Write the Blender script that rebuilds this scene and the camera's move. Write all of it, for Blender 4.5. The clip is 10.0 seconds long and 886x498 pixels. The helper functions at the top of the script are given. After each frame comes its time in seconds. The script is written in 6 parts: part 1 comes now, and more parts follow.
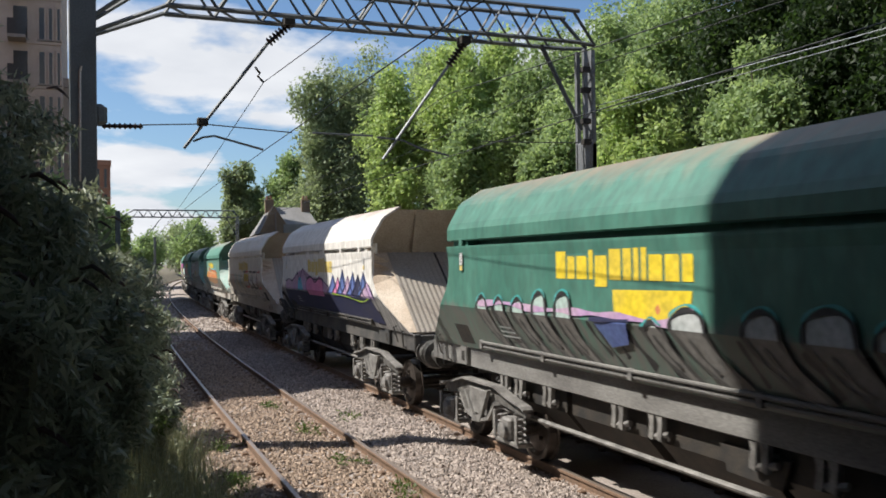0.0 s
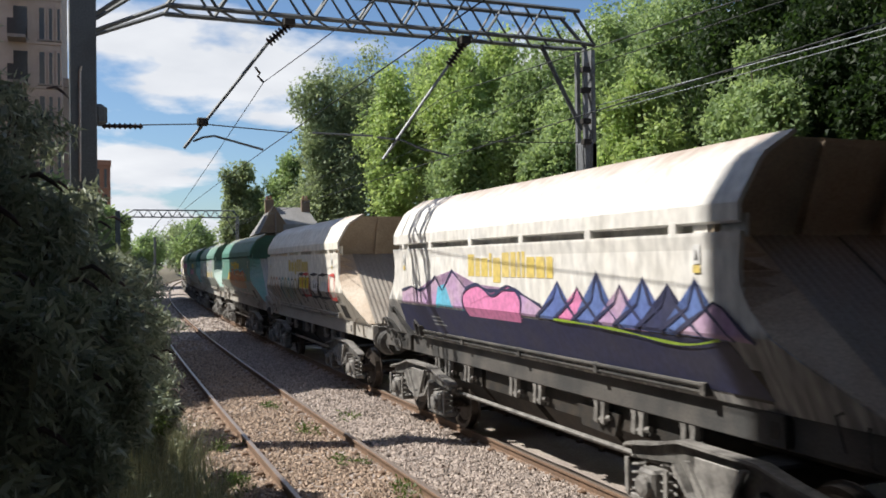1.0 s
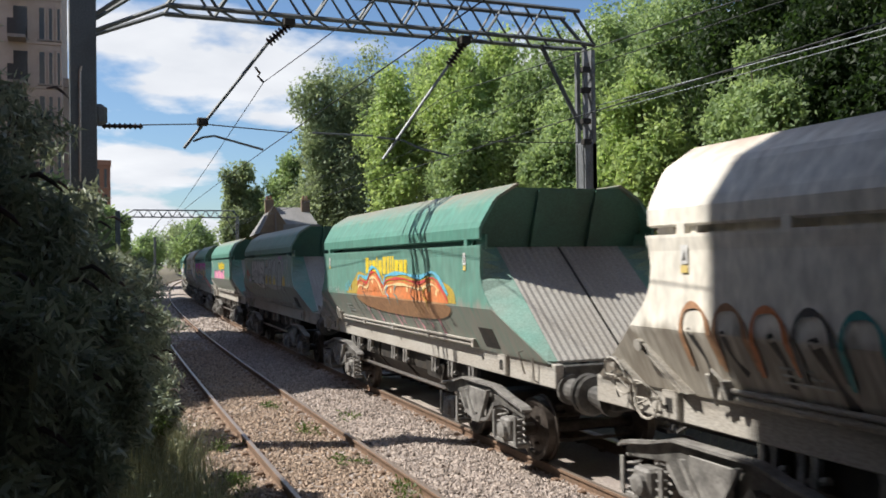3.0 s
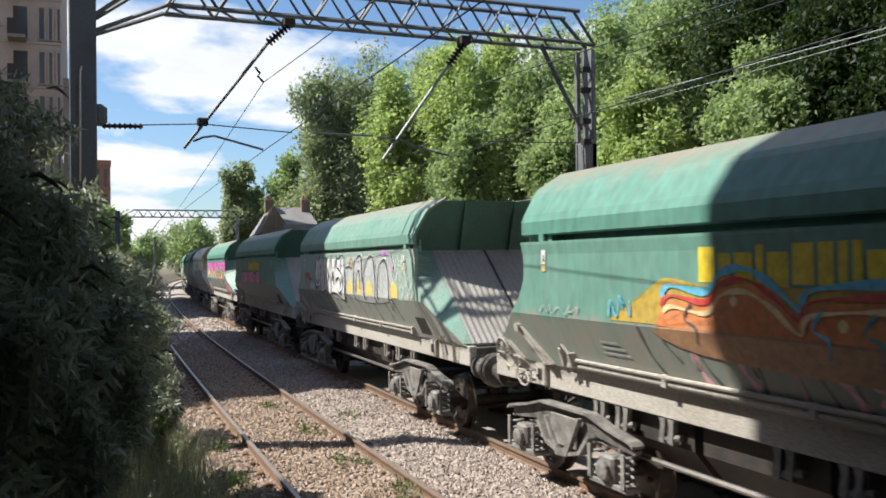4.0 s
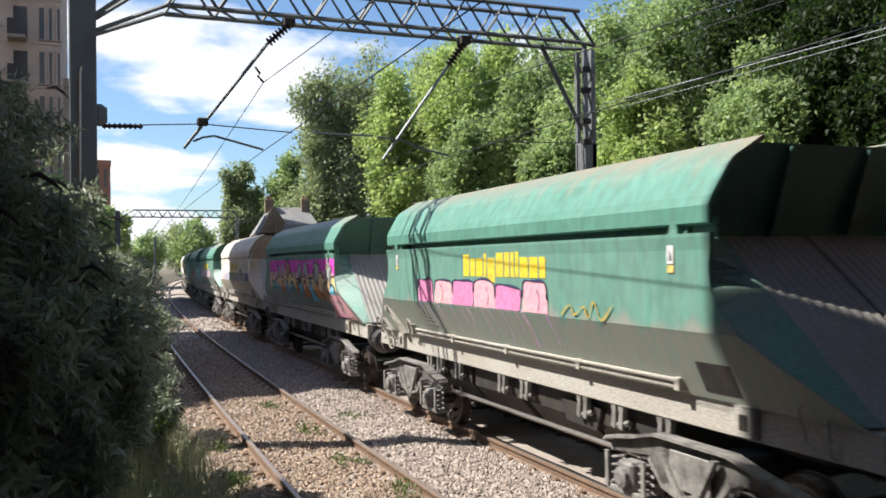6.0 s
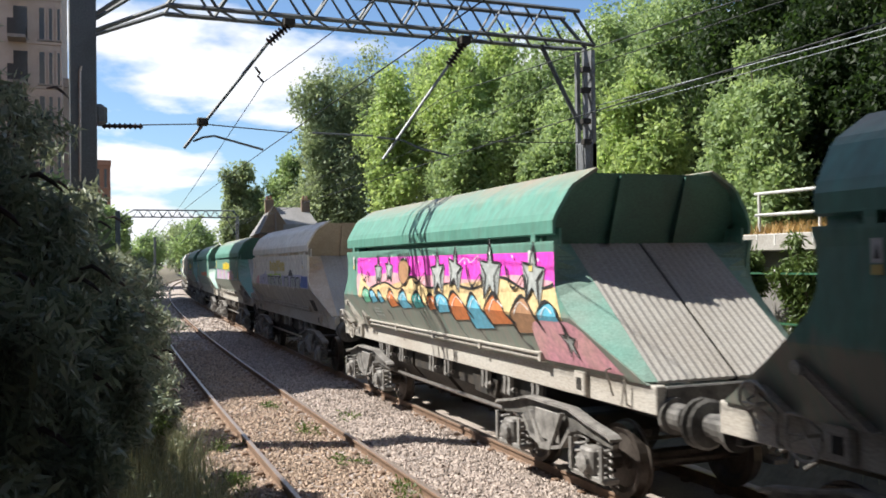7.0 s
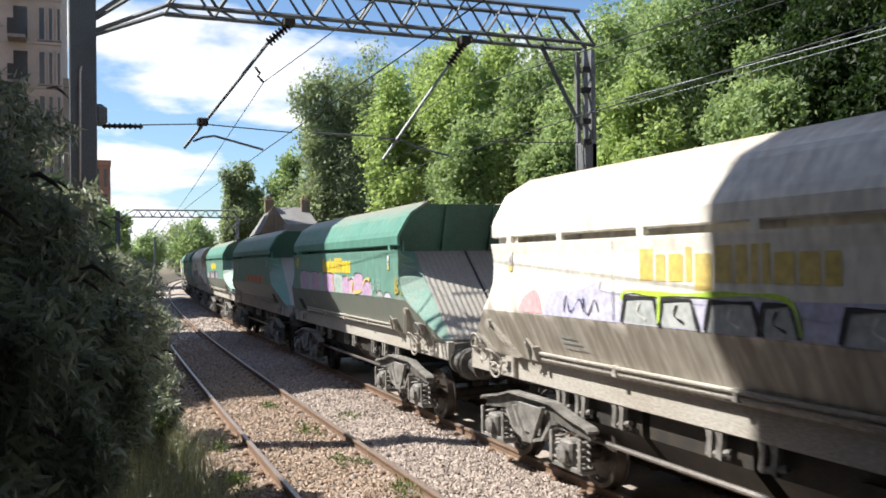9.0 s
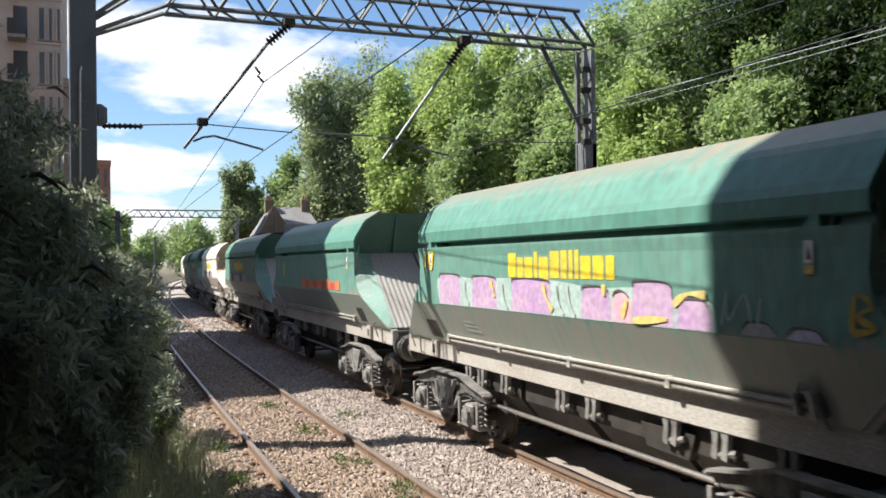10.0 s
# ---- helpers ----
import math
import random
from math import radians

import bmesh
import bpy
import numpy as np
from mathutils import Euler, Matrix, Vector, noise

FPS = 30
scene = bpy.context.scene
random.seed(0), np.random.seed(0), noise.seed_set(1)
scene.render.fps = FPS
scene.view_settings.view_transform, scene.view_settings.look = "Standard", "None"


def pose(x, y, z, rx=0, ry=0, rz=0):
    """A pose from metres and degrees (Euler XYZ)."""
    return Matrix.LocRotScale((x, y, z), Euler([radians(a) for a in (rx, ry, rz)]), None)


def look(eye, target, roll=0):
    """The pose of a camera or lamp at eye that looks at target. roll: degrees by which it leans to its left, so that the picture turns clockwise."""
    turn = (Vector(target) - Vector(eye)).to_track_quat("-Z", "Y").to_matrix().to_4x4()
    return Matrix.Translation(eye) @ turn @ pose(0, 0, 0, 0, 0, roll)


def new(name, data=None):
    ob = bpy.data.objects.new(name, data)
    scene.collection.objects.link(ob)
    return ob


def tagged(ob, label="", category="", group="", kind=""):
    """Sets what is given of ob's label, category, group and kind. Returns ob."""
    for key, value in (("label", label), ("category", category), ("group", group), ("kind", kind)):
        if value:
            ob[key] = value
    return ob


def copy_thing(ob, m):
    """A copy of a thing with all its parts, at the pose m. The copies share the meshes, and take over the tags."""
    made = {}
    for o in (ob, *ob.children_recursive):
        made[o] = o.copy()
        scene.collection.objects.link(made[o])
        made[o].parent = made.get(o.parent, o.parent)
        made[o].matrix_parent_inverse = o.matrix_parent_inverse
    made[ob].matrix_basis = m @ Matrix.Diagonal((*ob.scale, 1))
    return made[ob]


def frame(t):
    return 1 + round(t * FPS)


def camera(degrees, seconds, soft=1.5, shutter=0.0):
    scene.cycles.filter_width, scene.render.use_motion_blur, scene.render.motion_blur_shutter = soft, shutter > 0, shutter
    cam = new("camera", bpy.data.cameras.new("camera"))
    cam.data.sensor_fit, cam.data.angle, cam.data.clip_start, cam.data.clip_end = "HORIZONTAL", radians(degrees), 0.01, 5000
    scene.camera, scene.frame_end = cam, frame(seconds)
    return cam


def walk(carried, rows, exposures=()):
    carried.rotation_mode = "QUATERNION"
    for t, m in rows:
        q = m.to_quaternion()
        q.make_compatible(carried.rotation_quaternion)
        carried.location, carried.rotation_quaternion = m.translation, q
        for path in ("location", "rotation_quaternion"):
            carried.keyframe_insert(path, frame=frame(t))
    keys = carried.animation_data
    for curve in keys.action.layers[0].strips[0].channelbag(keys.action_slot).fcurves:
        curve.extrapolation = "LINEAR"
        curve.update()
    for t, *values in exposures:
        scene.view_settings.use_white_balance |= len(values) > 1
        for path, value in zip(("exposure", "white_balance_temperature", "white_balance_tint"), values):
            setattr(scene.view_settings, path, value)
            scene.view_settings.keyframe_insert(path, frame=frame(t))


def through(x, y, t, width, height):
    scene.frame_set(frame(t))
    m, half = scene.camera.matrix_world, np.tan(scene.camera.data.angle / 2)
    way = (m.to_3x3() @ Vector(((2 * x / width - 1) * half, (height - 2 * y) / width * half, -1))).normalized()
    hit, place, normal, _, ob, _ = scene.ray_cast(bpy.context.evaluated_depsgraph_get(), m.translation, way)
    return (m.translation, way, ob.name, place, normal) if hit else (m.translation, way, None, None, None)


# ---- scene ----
LENGTH = 10.0
CURVE = 0.000943          # 1 / radius of the line's bend
TRACK_NEAR, TRACK_FAR = 2.96, 6.365
GAUGE = 1.505             # between rail head centres
PITCH = 12.95             # wagon to wagon


def bend(y):
    return CURVE * y * y / 2


def on_line(offset, y, z=0.0):
    """The pose on the bending line, offset metres beside the camera's foot, facing along it."""
    a = math.atan(CURVE * y)
    return pose(offset * math.cos(a) + bend(y), y - offset * math.sin(a) * 0, z, 0, 0, -math.degrees(a))


# ---- camera ----
cam = camera(53.0, LENGTH, soft=1.7, shutter=0.12)
EYE = Vector((0, 0, 2.682))
YAW, TILT = radians(21.97), radians(0.804)
AIM = EYE + Vector((math.sin(YAW) * math.cos(TILT), math.cos(YAW) * math.cos(TILT), math.sin(TILT)))
STAND = look(EYE, AIM, -0.81)
walk(cam, [(0, STAND), (LENGTH, STAND)],
     exposures=[(0, 0.55), (2.5, 0.55), (3.6, 0.75), (4.5, 0.9), (5.6, 0.95), (7.0, 0.95), (8.0, 0.95), (9.0, 1.0), (10.0, 1.0)])

# ---- world and sun ----
SUN_WAY = Vector((0.78, -0.34, -1.0)).normalized()      # the way the light travels
world = bpy.data.worlds.new("sky")
scene.world = world
world.use_nodes = True
wn, wl = world.node_tree.nodes, world.node_tree.links
wn.clear()
sky = wn.new("ShaderNodeTexSky")
sky.sky_type, sky.sun_disc = "NISHITA", False
sky.sun_elevation = math.asin(-SUN_WAY.z)
sky.sun_rotation = math.atan2(-SUN_WAY.x, -SUN_WAY.y)
sky.air_density, sky.dust_density, sky.ozone_density = 1.0, 0.6, 1.6
coord = wn.new("ShaderNodeTexCoord")
sep = wn.new("ShaderNodeSeparateXYZ")
wl.new(coord.outputs["Generated"], sep.inputs[0])
up = wn.new("ShaderNodeMath"); up.operation = "ADD"; up.inputs[1].default_value = 0.22
wl.new(sep.outputs["Z"], up.inputs[0])
clamp = wn.new("ShaderNodeMath"); clamp.operation = "MAXIMUM"; clamp.inputs[1].default_value = 0.05
wl.new(up.outputs[0], clamp.inputs[0])
flat = wn.new("ShaderNodeVectorMath"); flat.operation = "DIVIDE"
comb = wn.new("ShaderNodeCombineXYZ")
for i in range(3):
    wl.new(clamp.outputs[0], comb.inputs[i])
wl.new(coord.outputs["Generated"], flat.inputs[0]); wl.new(comb.outputs[0], flat.inputs[1])
puffs = wn.new("ShaderNodeTexNoise")
puffs.inputs["Scale"].default_value, puffs.inputs["Detail"].default_value, puffs.inputs["Roughness"].default_value = 1.9, 9.0, 0.52
shift = wn.new("ShaderNodeVectorMath"); shift.operation = "ADD"; shift.inputs[1].default_value = (3.35, 1.2, 0.0)
wl.new(flat.outputs[0], shift.inputs[0]); wl.new(shift.outputs[0], puffs.inputs["Vector"])
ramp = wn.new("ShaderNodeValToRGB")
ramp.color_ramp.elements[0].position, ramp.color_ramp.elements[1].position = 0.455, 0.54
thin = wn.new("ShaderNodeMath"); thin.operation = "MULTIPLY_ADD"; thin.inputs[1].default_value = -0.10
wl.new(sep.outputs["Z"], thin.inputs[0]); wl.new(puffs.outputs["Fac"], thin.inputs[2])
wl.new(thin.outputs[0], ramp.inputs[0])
grey = wn.new("ShaderNodeTexNoise")
grey.inputs["Scale"].default_value, grey.inputs["Detail"].default_value = 3.2, 5.0
wl.new(shift.outputs[0], grey.inputs["Vector"])
cloud = wn.new("ShaderNodeMix"); cloud.data_type = "RGBA"
cloud.inputs["A"].default_value, cloud.inputs["B"].default_value = (12.5, 13.4, 15.2, 1), (24.0, 24.3, 24.8, 1)
wl.new(grey.outputs["Fac"], cloud.inputs["Factor"])
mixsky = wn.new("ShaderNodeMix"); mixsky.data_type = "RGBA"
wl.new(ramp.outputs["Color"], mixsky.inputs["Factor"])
bright = wn.new("ShaderNodeMix"); bright.data_type = "RGBA"; bright.blend_type = "MULTIPLY"
bright.inputs["Factor"].default_value = 1.0
bright.inputs["B"].default_value = (2.1, 2.45, 2.8, 1)
wl.new(sky.outputs[0], bright.inputs["A"])
wl.new(bright.outputs["Result"], mixsky.inputs["A"]); wl.new(cloud.outputs["Result"], mixsky.inputs["B"])
back = wn.new("ShaderNodeBackground"); back.inputs["Strength"].default_value = 0.031
wl.new(mixsky.outputs["Result"], back.inputs["Color"])
wout = wn.new("ShaderNodeOutputWorld")
wl.new(back.outputs[0], wout.inputs["Surface"])

lamp = bpy.data.lights.new("sun", "SUN")
lamp.energy, lamp.angle, lamp.color = 5.0, radians(0.55), (1.0, 0.95, 0.87)
sun = new("sun", lamp)
sun.matrix_world = look((0, 0, 60), Vector((0, 0, 60)) + SUN_WAY)


# ---- materials ----
def material(name, colour, rough=0.8, metal=0.0, second=None, scale=6.0, amount=0.6, fine=None, bump=0.2, bump_scale=40.0,
             vary=0.0, island=0.0, stretch=(1, 1, 1), spec=0.5):
    """A surface with two scales of colour variation and fine relief, in the object's metres."""
    m = bpy.data.materials.new(name)
    m.use_nodes = True
    n, l = m.node_tree.nodes, m.node_tree.links
    b = n["Principled BSDF"]
    b.inputs["Roughness"].default_value, b.inputs["Metallic"].default_value = rough, metal
    b.inputs["Specular IOR Level"].default_value = spec
    tc = n.new("ShaderNodeTexCoord")
    mp = n.new("ShaderNodeMapping"); mp.inputs["Scale"].default_value = stretch
    l.new(tc.outputs["Object"], mp.inputs[0])
    def noise_at(s, d=5.0):
        t = n.new("ShaderNodeTexNoise")
        t.inputs["Scale"].default_value, t.inputs["Detail"].default_value = s, d
        l.new(mp.outputs[0], t.inputs["Vector"])
        return t
    def mix(a, bcol, fac, blend="MIX"):
        x = n.new("ShaderNodeMix"); x.data_type, x.blend_type = "RGBA", blend
        for sock, v in (("A", a), ("B", bcol), ("Factor", fac)):
            if isinstance(v, (int, float)):
                x.inputs[sock].default_value = v
            elif isinstance(v, tuple):
                x.inputs[sock].default_value = (*v, 1)
            else:
                l.new(v, x.inputs[sock])
        return x.outputs["Result"]
    second = second or tuple(c * 0.6 for c in colour)
    big = noise_at(scale)
    r = n.new("ShaderNodeMapRange")
    r.inputs["From Min"].default_value, r.inputs["From Max"].default_value = 0.38, 0.68
    r.inputs["To Max"].default_value = amount
    l.new(big.outputs["Fac"], r.inputs["Value"])
    col = mix(tuple(colour), tuple(second), r.outputs[0])
    small = noise_at(bump_scale, 4.0)
    r2 = n.new("ShaderNodeMapRange")
    r2.inputs["From Min"].default_value, r2.inputs["From Max"].default_value = 0.3, 0.7
    r2.inputs["To Min"].default_value, r2.inputs["To Max"].default_value = 0.78, 1.18
    l.new(small.outputs["Fac"], r2.inputs["Value"])
    col = mix(col, r2.outputs[0], 1.0, "MULTIPLY")
    if vary or island:
        if island:
            g = n.new("ShaderNodeNewGeometry"); rnd = g.outputs["Random Per Island"]
        else:
            g = n.new("ShaderNodeObjectInfo"); rnd = g.outputs["Random"]
        r3 = n.new("ShaderNodeMapRange")
        k = vary or island
        r3.inputs["To Min"].default_value, r3.inputs["To Max"].default_value = 1 - k, 1 + k
        l.new(rnd, r3.inputs["Value"])
        col = mix(col, r3.outputs[0], 1.0, "MULTIPLY")
    l.new(col, b.inputs["Base Color"])
    if bump:
        bp = n.new("ShaderNodeBump"); bp.inputs["Strength"].default_value, bp.inputs["Distance"].default_value = bump, 0.02
        l.new(small.outputs["Fac"], bp.inputs["Height"]); l.new(bp.outputs[0], b.inputs["Normal"])
    return m


def leaf_material(name, dark, light, through=0.5):
    m = bpy.data.materials.new(name)
    m.use_nodes = True
    n, l = m.node_tree.nodes, m.node_tree.links
    n.remove(n["Principled BSDF"])
    g = n.new("ShaderNodeNewGeometry")
    tc = n.new("ShaderNodeTexCoord")
    ns = n.new("ShaderNodeTexNoise"); ns.inputs["Scale"].default_value = 0.6
    l.new(tc.outputs["Object"], ns.inputs["Vector"])
    add = n.new("ShaderNodeMath"); add.operation = "ADD"
    half = n.new("ShaderNodeMath"); half.operation = "MULTIPLY"; half.inputs[1].default_value = 0.6
    l.new(g.outputs["Random Per Island"], half.inputs[0])
    l.new(half.outputs[0], add.inputs[0]); l.new(ns.outputs["Fac"], add.inputs[1])
    r = n.new("ShaderNodeMapRange"); r.inputs["From Min"].default_value, r.inputs["From Max"].default_value = 0.3, 1.2
    l.new(add.outputs[0], r.inputs["Value"])
    x = n.new("ShaderNodeMix"); x.data_type = "RGBA"
    x.inputs["A"].default_value, x.inputs["B"].default_value = (*dark, 1), (*light, 1)
    l.new(r.outputs[0], x.inputs["Factor"])
    d = n.new("ShaderNodeBsdfPrincipled"); d.inputs["Roughness"].default_value = 0.55
    d.inputs["Specular IOR Level"].default_value = 0.35
    t = n.new("ShaderNodeBsdfTranslucent")
    ms = n.new("ShaderNodeMixShader"); ms.inputs[0].default_value = through
    glow = n.new("ShaderNodeMix"); glow.data_type, glow.blend_type = "RGBA", "MULTIPLY"
    glow.inputs["Factor"].default_value, glow.inputs["B"].default_value = 1.0, (1.35, 1.3, 1.0, 1)
    l.new(x.outputs["Result"], glow.inputs["A"])
    l.new(x.outputs["Result"], d.inputs["Base Color"]); l.new(glow.outputs["Result"], t.inputs["Color"])
    l.new(d.outputs[0], ms.inputs[1]); l.new(t.outputs[0], ms.inputs[2])
    l.new(ms.outputs[0], n["Material Output"].inputs["Surface"])
    return m


def body_material(name, paint, faded, grime, line=2.03, haze=0.2, chalk=0.0):
    """Wagon paint: faded above, a coat of stone dust below the crease, streaks and rust."""
    m = material(name, paint, 0.5, 0.0, faded, 1.4, 0.7, bump=0.06, bump_scale=9.0, stretch=(1, 1, 0.5))
    n, l = m.node_tree.nodes, m.node_tree.links
    b = n["Principled BSDF"]
    src = b.inputs["Base Color"].links[0].from_socket
    tc = n.new("ShaderNodeTexCoord")
    sp = n.new("ShaderNodeSeparateXYZ"); l.new(tc.outputs["Object"], sp.inputs[0])
    ob = n.new("ShaderNodeObjectInfo")
    mp = n.new("ShaderNodeMapping"); mp.inputs["Scale"].default_value = (1, 5.0, 0.7)
    mv = n.new("ShaderNodeVectorMath"); mv.operation = "ADD"
    l.new(tc.outputs["Object"], mv.inputs[0]); l.new(ob.outputs["Random"], mv.inputs[1])
    l.new(mv.outputs[0], mp.inputs[0])
    st = n.new("ShaderNodeTexNoise"); st.inputs["Scale"].default_value, st.inputs["Detail"].default_value = 1.0, 6.0
    l.new(mp.outputs[0], st.inputs["Vector"])
    # height of the dust's edge, ragged by the streaks
    h = n.new("ShaderNodeMath"); h.operation = "MULTIPLY_ADD"; h.inputs[1].default_value = 0.55
    l.new(st.outputs["Fac"], h.inputs[0]); l.new(sp.outputs["Z"], h.inputs[2])
    r = n.new("ShaderNodeMapRange")
    r.inputs["From Min"].default_value, r.inputs["From Max"].default_value = line + 0.25, line + 0.36
    r.inputs["To Min"].default_value, r.inputs["To Max"].default_value = 0.92, haze
    l.new(h.outputs[0], r.inputs["Value"])
    st2 = n.new("ShaderNodeTexNoise"); st2.inputs["Scale"].default_value, st2.inputs["Detail"].default_value = 2.3, 8.0
    l.new(mp.outputs[0], st2.inputs["Vector"])
    r2 = n.new("ShaderNodeMapRange"); r2.inputs["From Min"].default_value, r2.inputs["From Max"].default_value = 0.3, 0.62
    r2.inputs["To Min"].default_value = 0.55
    l.new(st2.outputs["Fac"], r2.inputs["Value"])
    f = n.new("ShaderNodeMath"); f.operation = "MULTIPLY"
    l.new(r.outputs[0], f.inputs[0]); l.new(r2.outputs[0], f.inputs[1])
    x = n.new("ShaderNodeMix"); x.data_type = "RGBA"
    x.inputs["B"].default_value = (*grime, 1)
    l.new(src, x.inputs["A"]); l.new(f.outputs[0], x.inputs["Factor"])
    # sun-bleached, chalky sheets under the cover
    r5 = n.new("ShaderNodeMapRange"); r5.inputs["From Min"].default_value, r5.inputs["From Max"].default_value = 2.94, 2.95
    r5.inputs["To Min"].default_value, r5.inputs["To Max"].default_value = chalk, 0.0
    l.new(sp.outputs["Z"], r5.inputs["Value"])
    f5 = n.new("ShaderNodeMath"); f5.operation = "MULTIPLY"
    l.new(r5.outputs[0], f5.inputs[0]); l.new(r2.outputs[0], f5.inputs[1])
    x5 = n.new("ShaderNodeMix"); x5.data_type = "RGBA"; x5.inputs["B"].default_value = (0.46, 0.56, 0.505, 1)
    l.new(src, x5.inputs["A"]); l.new(f5.outputs[0], x5.inputs["Factor"])
    l.new(x5.outputs["Result"], x.inputs["A"])
    # rusty dust on the upper rim of the cover
    r4 = n.new("ShaderNodeMapRange"); r4.inputs["From Min"].default_value, r4.inputs["From Max"].default_value = 3.72, 4.08
    r4.inputs["To Max"].default_value = 0.75
    l.new(h.outputs[0], r4.inputs["Value"])
    x2 = n.new("ShaderNodeMix"); x2.data_type = "RGBA"; x2.inputs["B"].default_value = (0.30, 0.21, 0.15, 1)
    l.new(x.outputs["Result"], x2.inputs["A"]); l.new(r4.outputs[0], x2.inputs["Factor"])
    l.new(x2.outputs["Result"], b.inputs["Base Color"])
    return m


GREEN = body_material("green_wagon_paint", (0.055, 0.225, 0.175), (0.085, 0.26, 0.21), (0.27, 0.25, 0.22), haze=0.18, chalk=0.12)
GREEN_PALE = body_material("bleached_green_wagon_paint", (0.09, 0.25, 0.20), (0.15, 0.30, 0.25), (0.27, 0.255, 0.23), haze=0.26, chalk=0.55)
GREEN_DARK = body_material("dark_green_wagon_paint", (0.035, 0.16, 0.12), (0.08, 0.25, 0.19), (0.15, 0.14, 0.13))
WHITE = body_material("white_wagon_paint", (0.80, 0.77, 0.70), (0.72, 0.67, 0.58), (0.25, 0.22, 0.18), haze=0.06)
WHITE_DARK = body_material("white_wagon_paint_sooty", (0.82, 0.80, 0.76), (0.72, 0.69, 0.63), (0.10, 0.10, 0.105))
SHEET = material("grey_corrugated_sheet", (0.36, 0.345, 0.32), 0.7, 0.0, (0.28, 0.255, 0.225), 1.2, 0.7, bump=0.1)
SHEET_RUST = material("rusty_corrugated_sheet", (0.32, 0.285, 0.245), 0.75, 0.0, (0.27, 0.225, 0.185), 1.2, 0.8, bump=0.1)
SILL = material("dusty_steel_frame", (0.40, 0.38, 0.345), 0.75, 0.0, (0.34, 0.31, 0.27), 1.8, 0.9, bump=0.15, bump_scale=25, stretch=(1, 0.6, 2))
SILL_GREY = material("sooty_grey_steel_frame", (0.20, 0.195, 0.185), 0.75, 0.0, (0.12, 0.115, 0.11), 1.8, 0.9, bump=0.15, bump_scale=25, stretch=(1, 0.6, 2))
SILL_DARK = material("black_steel_frame", (0.05, 0.05, 0.05), 0.7, 0.0, (0.12, 0.11, 0.1), 2.0, 0.8, bump=0.15)
BOGIE = material("dusty_bogie_steel", (0.25, 0.24, 0.225), 0.65, 0.1, (0.10, 0.095, 0.09), 5.0, 0.9, bump=0.25, bump_scale=30)
# darker copy of the bogie steel, shade painted in for headstocks and frame webs
BOGIE_DARK = material("dark_shaded_bogie_steel", (0.15, 0.145, 0.135), 0.6, 0.1, (0.045, 0.042, 0.04), 5.0, 0.9, bump=0.25, bump_scale=30)
DARK = material("oily_black_steel", (0.03, 0.029, 0.028), 0.65, 0.2, (0.06, 0.05, 0.04), 5.0, 0.8, bump=0.2)
WHEEL = material("worn_wheel_steel", (0.10, 0.085, 0.075), 0.5, 0.6, (0.05, 0.04, 0.035), 8.0, 0.8, bump=0.1)
BRIGHT = material("bright_worn_steel", (0.5, 0.48, 0.46), 0.35, 0.9, (0.4, 0.36, 0.32), 8.0, 0.6, bump=0.05)
GREEN_TRIM = material("green_trim_paint", (0.12, 0.26, 0.215), 0.55, 0.0, (0.20, 0.27, 0.23), 1.5, 0.8, bump=0.06)
WHITE_TRIM = material("rust_stained_white_paint", (0.50, 0.42, 0.33), 0.6, 0.0, (0.38, 0.27, 0.18), 1.3, 0.9, bump=0.08)
# end plates: their shade is painted into both colours, with brown stains on white
GREEN_END = material("shaded_green_end_paint", (0.06, 0.16, 0.125), 0.6, 0.0, (0.05, 0.10, 0.08), 1.2, 0.9, bump=0.08)
WHITE_END = material("brown_stained_shaded_end_paint", (0.44, 0.37, 0.28), 0.65, 0.0, (0.30, 0.235, 0.165), 1.2, 0.9, bump=0.08)


# ---- mesh helpers ----
def part(name, bm, mat, parent=None, label="", smooth=False):
    me = bpy.data.meshes.new(name)
    bmesh.ops.recalc_face_normals(bm, faces=bm.faces)
    bm.to_mesh(me)
    bm.free()
    if smooth:
        for p in me.polygons:
            p.use_smooth = True
    me.materials.append(mat)
    ob = new(name, me)
    ob.parent = parent
    if label:
        tagged(ob, label)
    return ob


def raw(name, verts, faces, mat, parent=None, label="", smooth=False):
    me = bpy.data.meshes.new(name)
    me.from_pydata(verts, [], faces)
    if smooth:
        for p in me.polygons:
            p.use_smooth = True
    me.materials.append(mat)
    ob = new(name, me)
    ob.parent = parent
    if label:
        tagged(ob, label)
    return ob


def box(bm, x0, x1, y0, y1, z0, z1, bevel=0.0, turn=None):
    m = Matrix.Translation(((x0 + x1) / 2, (y0 + y1) / 2, (z0 + z1) / 2))
    if turn:
        m = m @ turn
    made = bmesh.ops.create_cube(bm, size=1.0, matrix=m @ Matrix.Diagonal((abs(x1 - x0), abs(y1 - y0), abs(z1 - z0), 1)))
    if bevel:
        edges = list({e for v in made["verts"] for e in v.link_edges})
        bmesh.ops.bevel(bm, geom=edges, offset=bevel, segments=1, affect="EDGES")
    return bm


def prism(bm, outline, axis, a, b):
    """An outline of (u, v) pushed along x, y or z from a to b."""
    def place(u, v, w):
        return {"x": (w, u, v), "y": (u, w, v), "z": (u, v, w)}[axis]
    lo = [bm.verts.new(place(u, v, a)) for u, v in outline]
    hi = [bm.verts.new(place(u, v, b)) for u, v in outline]
    bm.faces.new(lo)
    bm.faces.new(hi[::-1])
    k = len(outline)
    for i in range(k):
        bm.faces.new((lo[i], hi[i], hi[(i + 1) % k], lo[(i + 1) % k]))
    return bm


